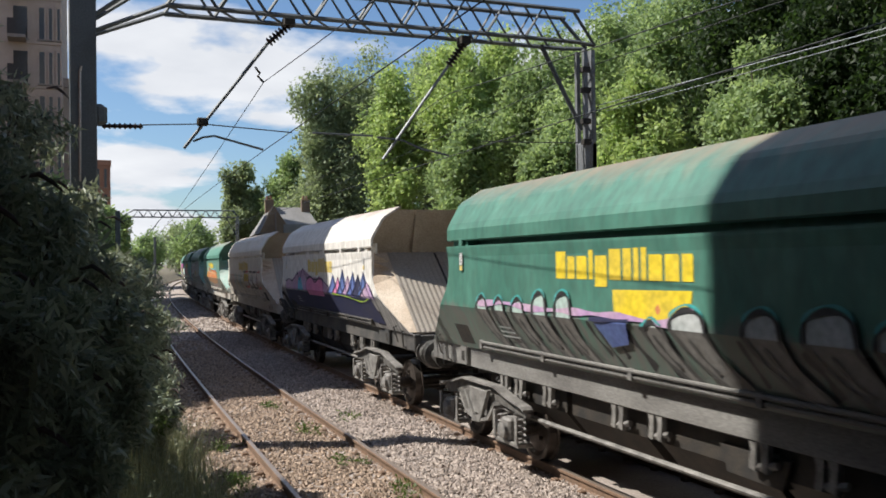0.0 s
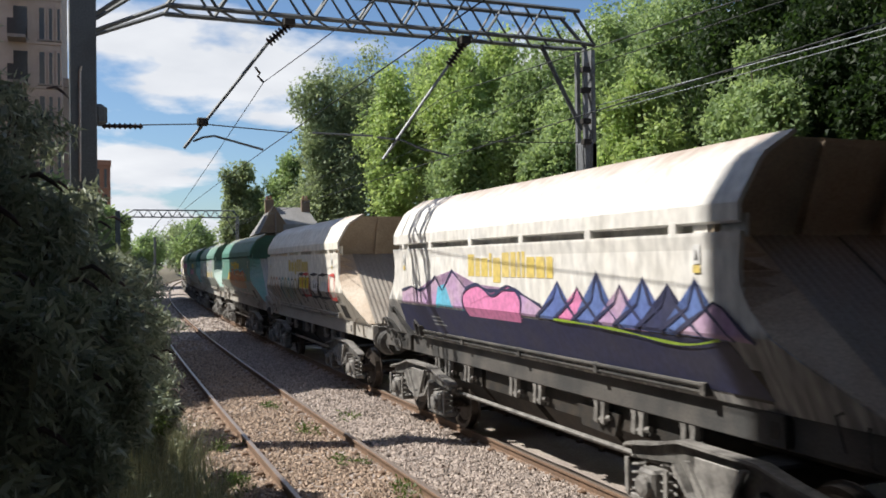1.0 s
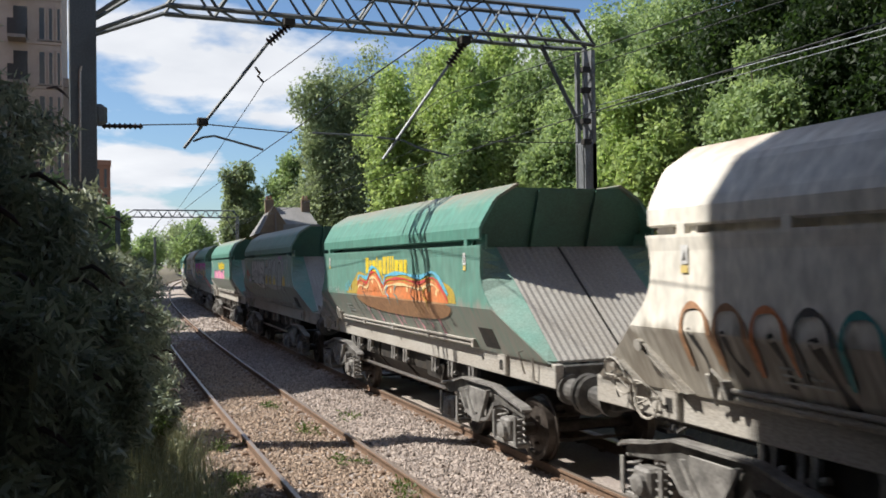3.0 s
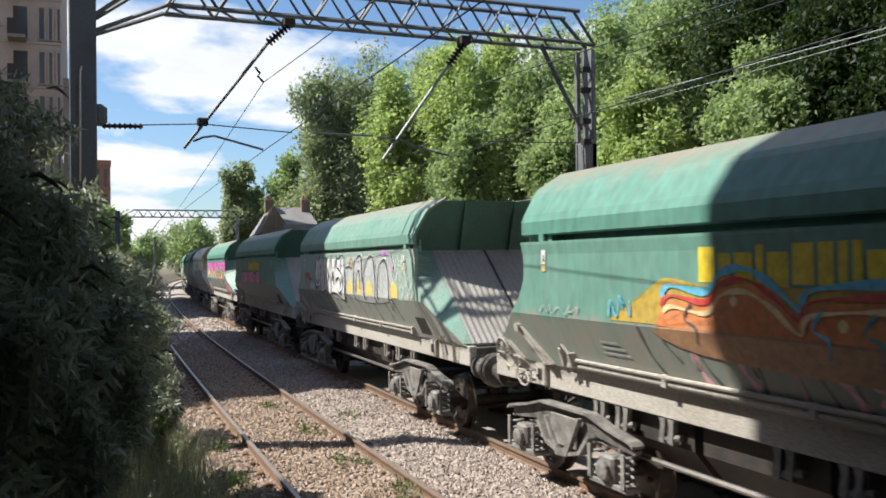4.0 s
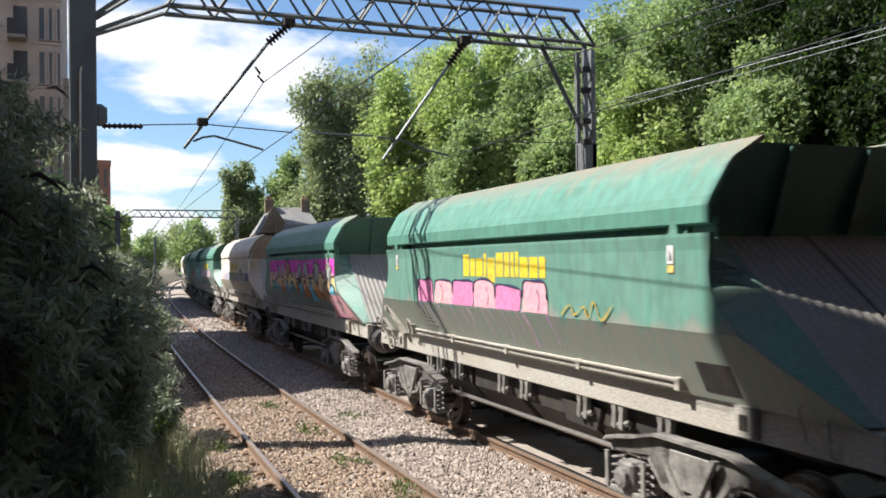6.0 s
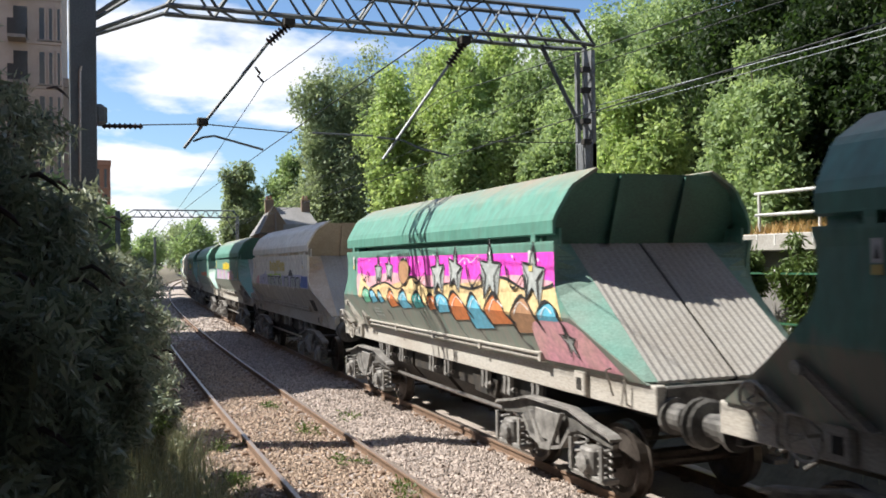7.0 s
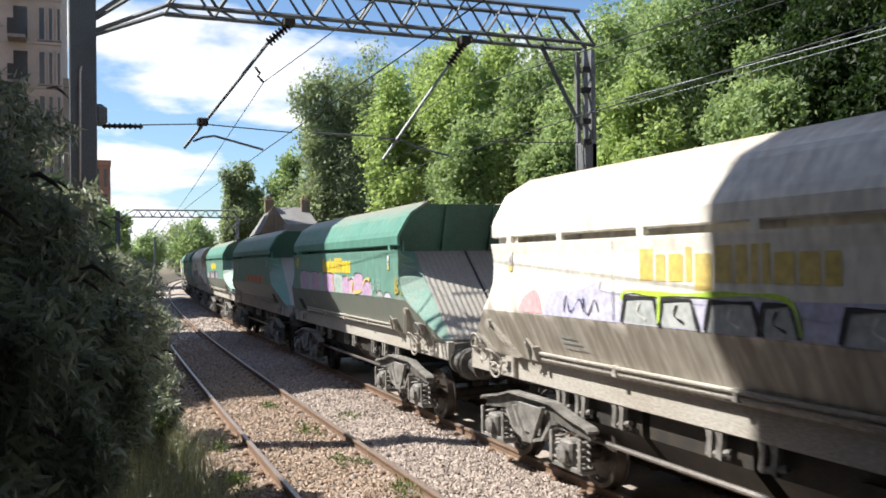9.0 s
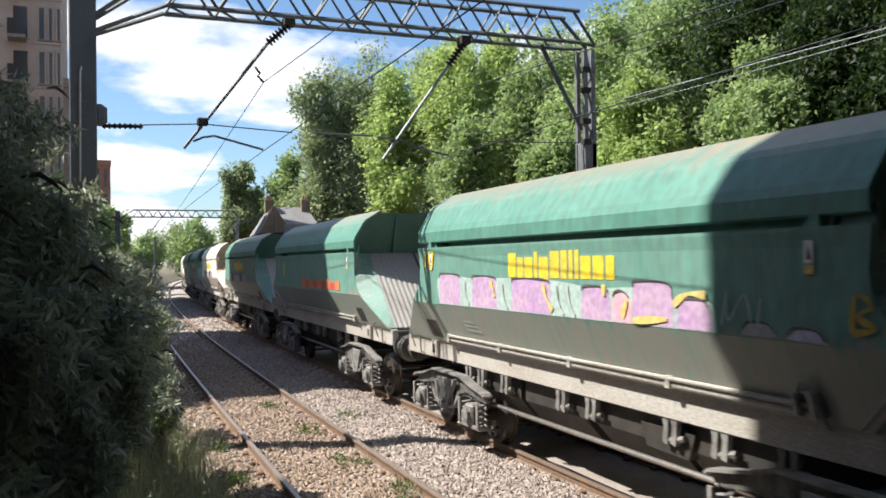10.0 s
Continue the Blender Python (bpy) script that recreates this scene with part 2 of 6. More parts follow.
def tube(bm, points, radius, sides=6, closed=False):
    pts = [Vector(p) for p in points]
    rings = []
    for i, p in enumerate(pts):
        if closed:
            way = pts[(i + 1) % len(pts)] - pts[i - 1]
        else:
            way = pts[min(i + 1, len(pts) - 1)] - pts[max(i - 1, 0)]
        way.normalize()
        side = way.cross(Vector((0, 0, 1)) if abs(way.z) < 0.95 else Vector((1, 0, 0))).normalized()
        other = way.cross(side)
        r = radius[i] if isinstance(radius, (list, tuple)) else radius
        rings.append([bm.verts.new(p + side * math.cos(2 * math.pi * j / sides) * r + other * math.sin(2 * math.pi * j / sides) * r)
                      for j in range(sides)])
    n = len(rings)
    for i in range(n if closed else n - 1):
        a, b = rings[i], rings[(i + 1) % n]
        for j in range(sides):
            bm.faces.new((a[j], a[(j + 1) % sides], b[(j + 1) % sides], b[j]))
    if not closed:
        bm.faces.new(rings[0][::-1])
        bm.faces.new(rings[-1])
    return bm


def lathe(bm, profile, axis_from, axis_way, sides=20):
    """Radius and distance pairs turned round an axis."""
    o, w = Vector(axis_from), Vector(axis_way).normalized()
    s = w.cross(Vector((0, 0, 1)) if abs(w.z) < 0.9 else Vector((1, 0, 0))).normalized()
    t = w.cross(s)
    rings = [[bm.verts.new(o + w * d + (s * math.cos(2 * math.pi * j / sides) + t * math.sin(2 * math.pi * j / sides)) * max(r, 1e-4))
              for j in range(sides)] for r, d in profile]
    for a, b in zip(rings, rings[1:]):
        for j in range(sides):
            bm.faces.new((a[j], a[(j + 1) % sides], b[(j + 1) % sides], b[j]))
    bm.faces.new(rings[0][::-1])
    bm.faces.new(rings[-1])
    return bm


# ---- the hopper wagons ----
# wagon space: x across (the side that shows is -x), y along (its front is -y), z up from the rail
HALF = 6.0                # half the frame's length
LIP = HALF - 1.50         # where the cover and the upper body end
SIDE = 1.40               # half width at the upper body
BASE = 1.11               # half width where the body meets the frame
Z_SILL0, Z_SILL1, Z_CREASE, Z_TOP, Z_GAP, Z_LIP, Z_RIM = 1.10, 1.40, 2.03, 2.90, 2.99, 3.14, 3.74


def side_x(z):
    """Half width of the body at a height."""
    if z >= Z_CREASE:
        return SIDE
    return BASE + (SIDE - BASE) * (z - Z_SILL1) / (Z_CREASE - Z_SILL1)


def edge(z):
    """Where the side sheet ends at a height, flaring down to the headstock."""
    return LIP + float(np.interp(z, (Z_SILL1, 1.98, 2.10, 2.25, 2.40, 2.55, 2.75, 2.90), (1.40, 0.40, 0.26, 0.11, 0.01, -0.03, 0.0, 0.03)))


def wagon_body(bm):
    # side sheets: an outline in (y, z) with the ends flaring down to the headstocks
    t = 0.05
    levels = [Z_SILL1, 1.55, 1.7, 1.85, Z_CREASE, 2.14, 2.25, 2.36, 2.45, 2.6, 2.75, Z_TOP - 0.03, Z_TOP]
    for s in (-1, 1):
        outer, inner = [], []
        for z in levels:
            x, e = side_x(z) + (0.015 if z >= Z_TOP - 0.04 else 0), edge(z)
            outer.append((bm.verts.new((s * x, -e, z)), bm.verts.new((s * x, e, z))))
            inner.append((bm.verts.new((s * (x - t), -e, z)), bm.verts.new((s * (x - t), e, z))))
        for i in range(len(levels) - 1):
            a, b, c, d = outer[i], outer[i + 1], inner[i], inner[i + 1]
            bm.faces.new((a[0], a[1], b[1], b[0]))
            bm.faces.new((c[0], c[1], d[1], d[0]))
            bm.faces.new((a[0], b[0], d[0], c[0]))
            bm.faces.new((a[1], b[1], d[1], c[1]))
        bm.faces.new((*outer[-1], *inner[-1][::-1]))
        bm.faces.new((*outer[0], *inner[0][::-1]))
    # recessed band between body and cover
    for s in (-1, 1):
        box(bm, s * (SIDE - 0.30), s * (SIDE - 0.25), -LIP + 0.42, LIP - 0.42, Z_TOP - 0.10, Z_LIP + 0.04)
        for f in (-1, 1):
            box(bm, s * (SIDE - 0.12), s * (SIDE - 0.09), f * (LIP - 0.42), f * (LIP - 0.02), Z_TOP - 0.05, Z_GAP + 0.06)
    return bm


def wagon_cover(bm):
    # open-topped cover: upright lip, slope and rim, with its ends set back at the slope
    t = 0.04
    prof = [(SIDE + 0.01, Z_GAP, LIP - 0.0), (SIDE + 0.01, Z_LIP, LIP), (SIDE - 0.03, Z_LIP + 0.09, LIP + 0.01),
            (1.21, 3.50, LIP + 0.03), (1.15, 3.565, LIP + 0.03), (0.83, Z_RIM + 0.02, LIP + 0.03)]
    for s in (-1, 1):
        o = [(bm.verts.new((s * x, -e, z)), bm.verts.new((s * x, e, z))) for x, z, e in prof]
        i = [(bm.verts.new((s * (x - t), -e, z - 0.02)), bm.verts.new((s * (x - t), e, z - 0.02))) for x, z, e in prof]
        for a in range(len(prof) - 1):
            bm.faces.new((o[a][0], o[a][1], o[a + 1][1], o[a + 1][0]))
            bm.faces.new((i[a][0], i[a][1], i[a + 1][1], i[a + 1][0]))
            for k in (0, 1):
                bm.faces.new((o[a][k], o[a + 1][k], i[a + 1][k], i[a][k]))
        bm.faces.new((*o[0], *i[0][::-1]))
        bm.faces.new((*o[-1], *i[-1][::-1]))
    return bm


def wagon_end(bm, f):
    # end plate of the cover; f = -1 front, 1 rear; leans out to the rim, hollowed at the top
    def ring(back):
        half = [(SIDE - 0.04, 2.86, -0.38), (SIDE - 0.04, Z_LIP, -0.27), (SIDE - 0.08, Z_LIP + 0.08, -0.23), (1.17, 3.47, -0.10), (1.11, 3.53, -0.07), (0.84, Z_RIM - 0.04, -0.02)]
        outline = [(-x, z, k) for x, z, k in half] + half[::-1]
        return [bm.verts.new((x, f * (LIP - back + lean), z)) for x, z, lean in outline]
    a, b = ring(0.0), ring(0.05)
    bm.faces.new(a)
    bm.faces.new(b[::-1])
    for i in range(len(a)):
        bm.faces.new((a[i], b[i], b[(i + 1) % len(a)], a[(i + 1) % len(a)]))
    return bm


def slope_sheet(bm, f, x0, x1):
    # corrugated sheet from under the cover down to the headstock
    n = max(4, int((x1 - x0) / 0.05))
    y0, z0, y1, z1 = LIP - 0.36, 2.87, HALF - 0.10, 1.43
    d = Vector((0, y1 - y0, z1 - z0)).normalized()
    nrm = Vector((0, -d.z, d.y))
    rows = []
    for i in range(n + 1):
        x = x0 + (x1 - x0) * i / n
        up = nrm * (0.012 if i % 2 else 0.0)
        rows.append([bm.verts.new((x, f * (y + up.y - k * 0.0), z + up.z - k * 0.03)) for y, z, k in ((y0, z0, 0), (y1, z1, 0), (y1, z1, 1), (y0, z0, 1))])
    for a, b in zip(rows, rows[1:]):
        for j in range(4):
            bm.faces.new((a[j], b[j], b[(j + 1) % 4], a[(j + 1) % 4]))
    bm.faces.new(rows[0]); bm.faces.new(rows[-1][::-1])
    return bm


def coil(bm, x, y, z0, z1, r=0.075, wire=0.018, turns=4.5):
    n = int(turns * 8)
    tube(bm, [(x + r * math.cos(i * math.pi / 4), y + r * math.sin(i * math.pi / 4), z0 + (z1 - z0) * i / n) for i in range(n + 1)], wire, 4)
    return bm


def tuck(bm):
    """Moves fittings in against the raked lower side and the narrow frame."""
    for v in bm.verts:
        v.co.x += math.copysign(float(np.interp(v.co.z, (1.38, 1.46, Z_CREASE), (0.22, 0.135, 0.0))), -v.co.x)
    return bm


def make_bogie(y, parent):
    bogie = part("bogie", box(bmesh.new(), -0.95, 0.95, y - 0.22, y + 0.22, 0.55, 0.82, 0.03), DARK, parent)
    for s in (-1, 1):
        bm = bmesh.new()
        # arched side frame, its top dipping to both ends
        top = [(-1.42, 0.70), (-1.36, 0.78), (-0.95, 0.83), (-0.55, 0.93), (0.55, 0.93), (0.95, 0.83), (1.36, 0.78), (1.42, 0.70)]
        low = [(1.38, 0.64), (0.62, 0.72), (0.40, 0.50), (0.0, 0.42), (-0.40, 0.50), (-0.62, 0.72), (-1.38, 0.64)]
        prism(bm, [(y + a, b) for a, b in top + low], "x", s * 1.08, s * 1.15)
        part("side_frame", bm, BOGIE_DARK, bogie, "dusty arched steel bogie side frame")
        bm = bmesh.new()
        cap = [(-1.46, 0.76), (-1.40, 0.80), (-0.95, 0.87), (-0.55, 0.965), (0.55, 0.965), (0.95, 0.87), (1.40, 0.80), (1.46, 0.76)]
        prism(bm, [(y + a, b) for a, b in cap] + [(y + a, b - 0.03) for a, b in cap[::-1]], "x", s * 1.08, s * 1.23)
        part("frame_flange", bm, BOGIE, bogie)
        bm = bmesh.new()
        belly = [(-0.62, 0.70), (-0.40, 0.47), (0.0, 0.38), (0.40, 0.47), (0.62, 0.70)]
        prism(bm, [(y + a, b) for a, b in belly] + [(y + a * 0.94, b + 0.04) for a, b in belly[::-1]], "x", s * 1.06, s * 1.24)
        part("frame_belly", bm, BOGIE, bogie)
        bm = bmesh.new()
        box(bm, s * 1.19, s * 1.215, y - 0.30, y + 0.30, 0.50, 0.86, 0.01)
        prism(bm, [(y - 0.42, 0.88), (y - 0.36, 0.88), (y - 0.08, 0.50), (y + 0.08, 0.46), (y + 0.36, 0.80), (y + 0.42, 0.80), (y + 0.12, 0.38), (y - 0.12, 0.40)], "x", s * 1.19, s * 1.25)
        part("brake_beam", bm, BOGIE, bogie)
        for e in (-1, 1):
            ay = y + e * 1.0
            bm = bmesh.new()
            box(bm, s * 1.02, s * 1.27, ay - 0.14, ay + 0.14, 0.30, 0.60, 0.03)
            lathe(bm, [(0.11, 0), (0.11, 0.05), (0.06, 0.07)], (s * 1.27, ay, 0.44), (s, 0, 0), 12)
            box(bm, s * 1.05, s * 1.25, ay - 0.36, ay + 0.36, 0.25, 0.31, 0.01)
            for k in (-0.33, 0.33):
                box(bm, s * 1.245, s * 1.27, ay + k - 0.03, ay + k + 0.03, 0.30, 0.66)
            part("axle_box", bm, BOGIE, bogie)
            for k in (-0.25, 0.25):
                part("coil_spring", coil(bmesh.new(), s * 1.16, ay + k, 0.31, 0.68), BOGIE, bogie)
    sets = []
    for e in (-1, 1):
        bm = bmesh.new()
        for s in (-1, 1):
            lathe(bm, [(0.10, -0.06), (0.13, -0.055), (0.30, -0.02), (0.36, -0.06), (0.42, -0.06), (0.425, 0.05), (0.455, 0.06), (0.455, 0.085), (0.36, 0.085), (0.30, 0.04), (0.13, 0.085), (0.1, 0.085)],
                  (s * 0.76, 0, 0), (-s, 0, 0), 24)
        lathe(bm, [(0.085, -1.05), (0.085, 1.05)], (0, 0, 0), (1, 0, 0), 10)
        for j in range(3):
            a = 2 * math.pi * j / 3
            box(bm, -0.86, 0.86, math.cos(a) * 0.2 - 0.02, math.cos(a) * 0.2 + 0.02, math.sin(a) * 0.2 - 0.02, math.sin(a) * 0.2 + 0.02)
        w = part("wheelset", bm, WHEEL, bogie)
        w.location = (0, y + e * 1.0, 0.42)
        sets.append(w)
    return sets


def make_wagon(body, sheet, sill, label, stanchions, gear=1):
    wagon = tagged(new("hopper_wagon"), label, "freight wagon", "hopper wagons of the train")
    part("body_side", wagon_body(bmesh.new()), body, wagon)
    part("cover", wagon_cover(bmesh.new()), body, wagon)
    for f in (-1, 1):
        end = part("end_plate", wagon_end(bmesh.new(), f), WHITE_END if body in (WHITE, WHITE_DARK) else GREEN_END, wagon)
        for x in (-0.46, 0.46):
            bm = bmesh.new()
            prism(bm, [(f * (LIP - 0.40), 2.88), (f * (LIP - 0.27), 2.88), (f * (LIP + 0.02), Z_RIM - 0.07), (f * (LIP - 0.07), Z_RIM - 0.07)], "x", x - 0.03, x + 0.03)
            part("stiffener", bm, WHITE_END if body in (WHITE, WHITE_DARK) else GREEN_END, end)
        part("slope_sheet", slope_sheet(bmesh.new(), f, -1.0, -0.03), sheet, wagon)
        part("slope_sheet", slope_sheet(bmesh.new(), f, 0.03, 1.0), sheet, wagon)
        # hollow corner sheets from the side's curved edge in to the slope
        for s in (-1, 1):
            bm = bmesh.new()
            rows = []
            for z in (1.42, 1.6, 1.8, 1.95, 2.1, 2.25, 2.4, 2.55, 2.7, 2.86):
                slope = -0.36 + (HALF - 0.10 - LIP + 0.36) * (2.87 - z) / 1.44
                a, b = (side_x(z) - 0.01, edge(z) - 0.005), (0.99, LIP + slope)
                rows.append([bm.verts.new((s * x, f * (y - k * 0.02), z + 0.012 - k * 0.02)) for x, y, k in ((*a, 0), (*b, 0), (*b, 1), (*a, 1))])
            for p, q in zip(rows, rows[1:]):
                for k in range(4):
                    bm.faces.new((p[k], q[k], q[(k + 1) % 4], p[(k + 1) % 4]))
            bm.faces.new(rows[0]); bm.faces.new(rows[-1][::-1])
            part("end_frame", bm, WHITE_TRIM if body in (WHITE, WHITE_DARK) else GREEN_TRIM, wagon)
        bm = bmesh.new()
        prism(bm, [(f * (LIP - 0.36), 2.86), (f * (LIP - 0.38), 2.80), (f * (HALF - 0.16), 1.37), (f * (HALF - 0.10), 1.42)], "x", -0.04, 0.04)
        part("sheet_joint", bm, DARK, wagon)
        # headstock, buffers, coupling
        bm = bmesh.new()
        box(bm, -0.94, 0.94, f * (HALF - 0.14), f * (HALF - 0.02), Z_SILL0 - 0.12, Z_SILL1 - 0.02, 0.015)
        part("headstock", bm, BOGIE_DARK, wagon)
        for x in (-0.865, 0.865):
            bm = bmesh.new()
            lathe(bm, [(0.19, -0.02), (0.19, 0.04), (0.14, 0.05), (0.14, 0.24), (0.115, 0.25), (0.115, 0.38), (0.22, 0.40), (0.25, 0.425), (0.23, 0.445)], (x, f * HALF, 1.09), (0, f, 0), 16)
            part("buffer", bm, BOGIE_DARK, wagon)
        bm = bmesh.new()
        box(bm, -0.12, 0.12, f * (HALF - 0.02), f * (HALF + 0.22), 0.92, 1.14, 0.03)
        tube(bm, [(0.05, f * (HALF + 0.2), 1.0), (0.07, f * (HALF + 0.3), 0.84), (0.0, f * (HALF + 0.42), 0.76)], 0.035, 6)
        part("coupling", bm, DARK, wagon)
        bm = bmesh.new()
        tube(bm, [(0.42, f * HALF, 1.0), (0.46, f * (HALF + 0.16), 0.95), (0.45, f * (HALF + 0.26), 0.7), (0.3, f * (HALF + 0.42), 0.55)], 0.028, 6)
        part("brake_hose", bm, DARK, wagon)
    # frame sills
    for s in (-1, 1):
        bm = bmesh.new()
        box(bm, s * 0.95, s * 1.075, -HALF, HALF, Z_SILL0, Z_SILL1, 0.012)
        box(bm, s * 0.94, s * 1.095, -HALF + 0.16, HALF - 0.16, Z_SILL1 - 0.02, Z_SILL1 + 0.012)
        part("sill", bm, sill, wagon)
        bm = bmesh.new()
        tube(bm, [(s * 1.205, -3.75, 1.53), (s * 1.205, 3.75, 1.53)], 0.024, 8)
        tube(bm, [(s * 1.18, -3.75, 1.465), (s * 1.18, 3.75, 1.465)], 0.024, 8)
        for y in (-3.75, -1.9, 0, 1.9, 3.75):
            box(bm, s * 1.08, s * 1.225, y - 0.04, y + 0.04, 1.43, 1.56, 0.008)
        part("operating_rod", bm, sill, wagon, "long steel rod along the wagon's lower edge")
        for f in (-1, 1):
            part("corner_gusset", box(bmesh.new(), s * (SIDE - 0.16), s * (SIDE - 0.045), f * (LIP - 0.66), f * (LIP - 0.46), Z_TOP - 0.04, Z_LIP), body, wagon)
    # ribs in the band under the cover
    for s in (-1, 1):
        for y in stanchions:
            part("stanchion", box(bmesh.new(), s * (SIDE - 0.28), s * (SIDE + 0.012), y - 0.06, y + 0.06, Z_TOP - 0.015, Z_GAP + 0.02, 0.008), body, wagon)
    # under the frame: pipes, cylinders, brackets, door gear
    bm = bmesh.new()
    box(bm, -0.35, 0.35, -HALF + 0.3, HALF - 0.3, 0.85, 1.15)
    part("centre_sill", bm, DARK, wagon)
    for y in (-2.6, -0.9, 0.9, 2.6):
        bm = bmesh.new()
        prism(bm, [(-0.93, 1.35), (0.93, 1.35), (0.93, 0.80), (0.6, 0.42), (-0.6, 0.42), (-0.93, 0.80)], "y", y - 0.78, y + 0.78)
        part("discharge_chute", bm, DARK, wagon)
    part("brake_pipe", tube(bmesh.new(), [(-1.0, -3.9, 0.62), (-1.0, 3.9, 0.62)], 0.03, 6), BRIGHT if sill is SILL else BOGIE, wagon)
    bm = bmesh.new()
    lathe(bm, [(0.02, -0.42), (0.15, -0.4), (0.15, 0.4), (0.02, 0.42)], (-0.72, 1.1, 0.9), (0, 1, 0), 14)
    part("air_tank", bm, DARK, wagon)
    for y in (-3.3, -2.45, -1.7, -0.2, 0.5, 2.1, 2.9, 3.35):
        bm = bmesh.new()
        for d in (-0.07, 0.07):
            prism(bm, [(y + d - 0.06, 1.14), (y + d + 0.06, 1.14), (y + d + 0.02, 1.02), (y + d + 0.05, 0.86), (y + d - 0.03, 0.84)], "x", -1.28, -1.22)
        tube(bm, [(-1.24, y - 0.2, 0.93), (-1.24, y + 0.12, 0.86)], 0.035, 6)
        part("door_hinge", tuck(bm), BOGIE, wagon)
    bm = bmesh.new()
    prism(bm, [(-2.0, 0.98), (-1.1, 0.98), (-1.2, 0.74), (-1.9, 0.72)], "x", -1.2, -1.05)
    part("brake_cylinder", tuck(bm), DARK, wagon)
    # sockets, step irons and grab rails at the ends
    for f in (-1, 1):
        y = f * (HALF - 1.42)
        bm = bmesh.new()
        box(bm, -1.36, -1.28, y - 0.12, y + 0.12, 1.12, 1.40, 0.015)
        part("socket_box", tuck(bm), sill, wagon)
        part("socket_hole", tuck(box(bmesh.new(), -1.366, -1.35, y - 0.055, y + 0.055, 1.19, 1.33)), DARK, wagon)
        bm = bmesh.new()
        yy = f * (HALF - 0.62)
        tube(bm, [(-1.30, yy - 0.16, 1.44), (-1.35, yy - 0.16, 1.40), (-1.35, yy - 0.16, 1.16), (-1.30, yy - 0.16, 1.13)], 0.013, 5)
        part("grab_rail", tuck(bm), sill, wagon)
        bm = bmesh.new()
        tube(bm, [(-1.30, yy + 0.05, 1.52), (-1.37, yy + 0.05, 1.5), (-1.38, yy + 0.05, 1.22)], 0.013, 5)
        part("grab_rail", tuck(bm), sill, wagon)
        if f != gear:
            part("lifting_port", prism(bmesh.new(), [(-side_x(1.47) - 0.004, 1.47), (-side_x(1.75) - 0.004, 1.75), (-side_x(1.75) + 0.1, 1.75), (-side_x(1.47) + 0.1, 1.47)], "y", f * (HALF - 1.66) - 0.24, f * (HALF - 1.66) + 0.24), DARK, wagon, "dark rectangular opening in the body side")
    # two hand wheels and the slanting bracket plates at the geared end
    for k, (back, z) in enumerate(((0.74, 1.48), (1.18, 1.29))):
        wy = gear * (HALF - back)
        bm = bmesh.new()
        ring = [(-1.44 - 0.02 * k, wy + 0.19 * math.cos(a * math.pi / 8), z + 0.19 * math.sin(a * math.pi / 8)) for a in range(16)]
        tube(bm, ring, 0.014, 5, True)
        for a in range(0, 16, 5):
            tube(bm, [(-1.43, wy, z), ring[a]], 0.010, 4)
        tube(bm, [(-1.44, wy, z), (-1.2, wy, z)], 0.02, 6)
        part("hand_wheel", tuck(bm), sill, wagon, "spoked brake hand wheel")
    for back, high in ((0.70, 1.64), (1.25, 1.86)):
        y0, y1 = gear * (HALF - back), gear * (HALF - back - (high - 1.42) * 1.1)
        bm = bmesh.new()
        for d in (-0.05, 0.05):
            prism(bm, [(y0 + d - 0.012, high), (y0 + d + 0.012, high), (y1 + d + 0.012, 1.42), (y1 + d - 0.012, 1.42)], "x", -1.40, -1.22)
        prism(bm, [(y0 - 0.06, high), (y0 + 0.06, high), (y1 + 0.06, 1.42), (y1 - 0.06, 1.42)], "x", -1.385, -1.36)
        lathe(bm, [(0.0, -0.03), (0.06, -0.03), (0.06, 0.03), (0.0, 0.03)], (-1.40, y0, high - 0.02), (1, 0, 0), 10)
        part("lever_bracket", tuck(bm), sill, wagon)
    bm = bmesh.new()
    for y, z in ((gear * 3.62, 1.62), (gear * 3.80, 1.66)):
        box(bm, -1.40, -1.24, y - 0.03, y + 0.03, 1.44, z, 0.01)
    tube(bm, [(-1.37, gear * 3.62, 1.6), (-1.39, gear * 3.72, 1.70), (-1.37, gear * 3.82, 1.56), (-1.37, gear * 3.86, 1.36)], 0.02, 6)
    part("lever_linkage", tuck(bm), sill, wagon)
    wheels = make_bogie(-HALF + 2.1, wagon) + make_bogie(HALF - 2.1, wagon)
    return wagon, wheels


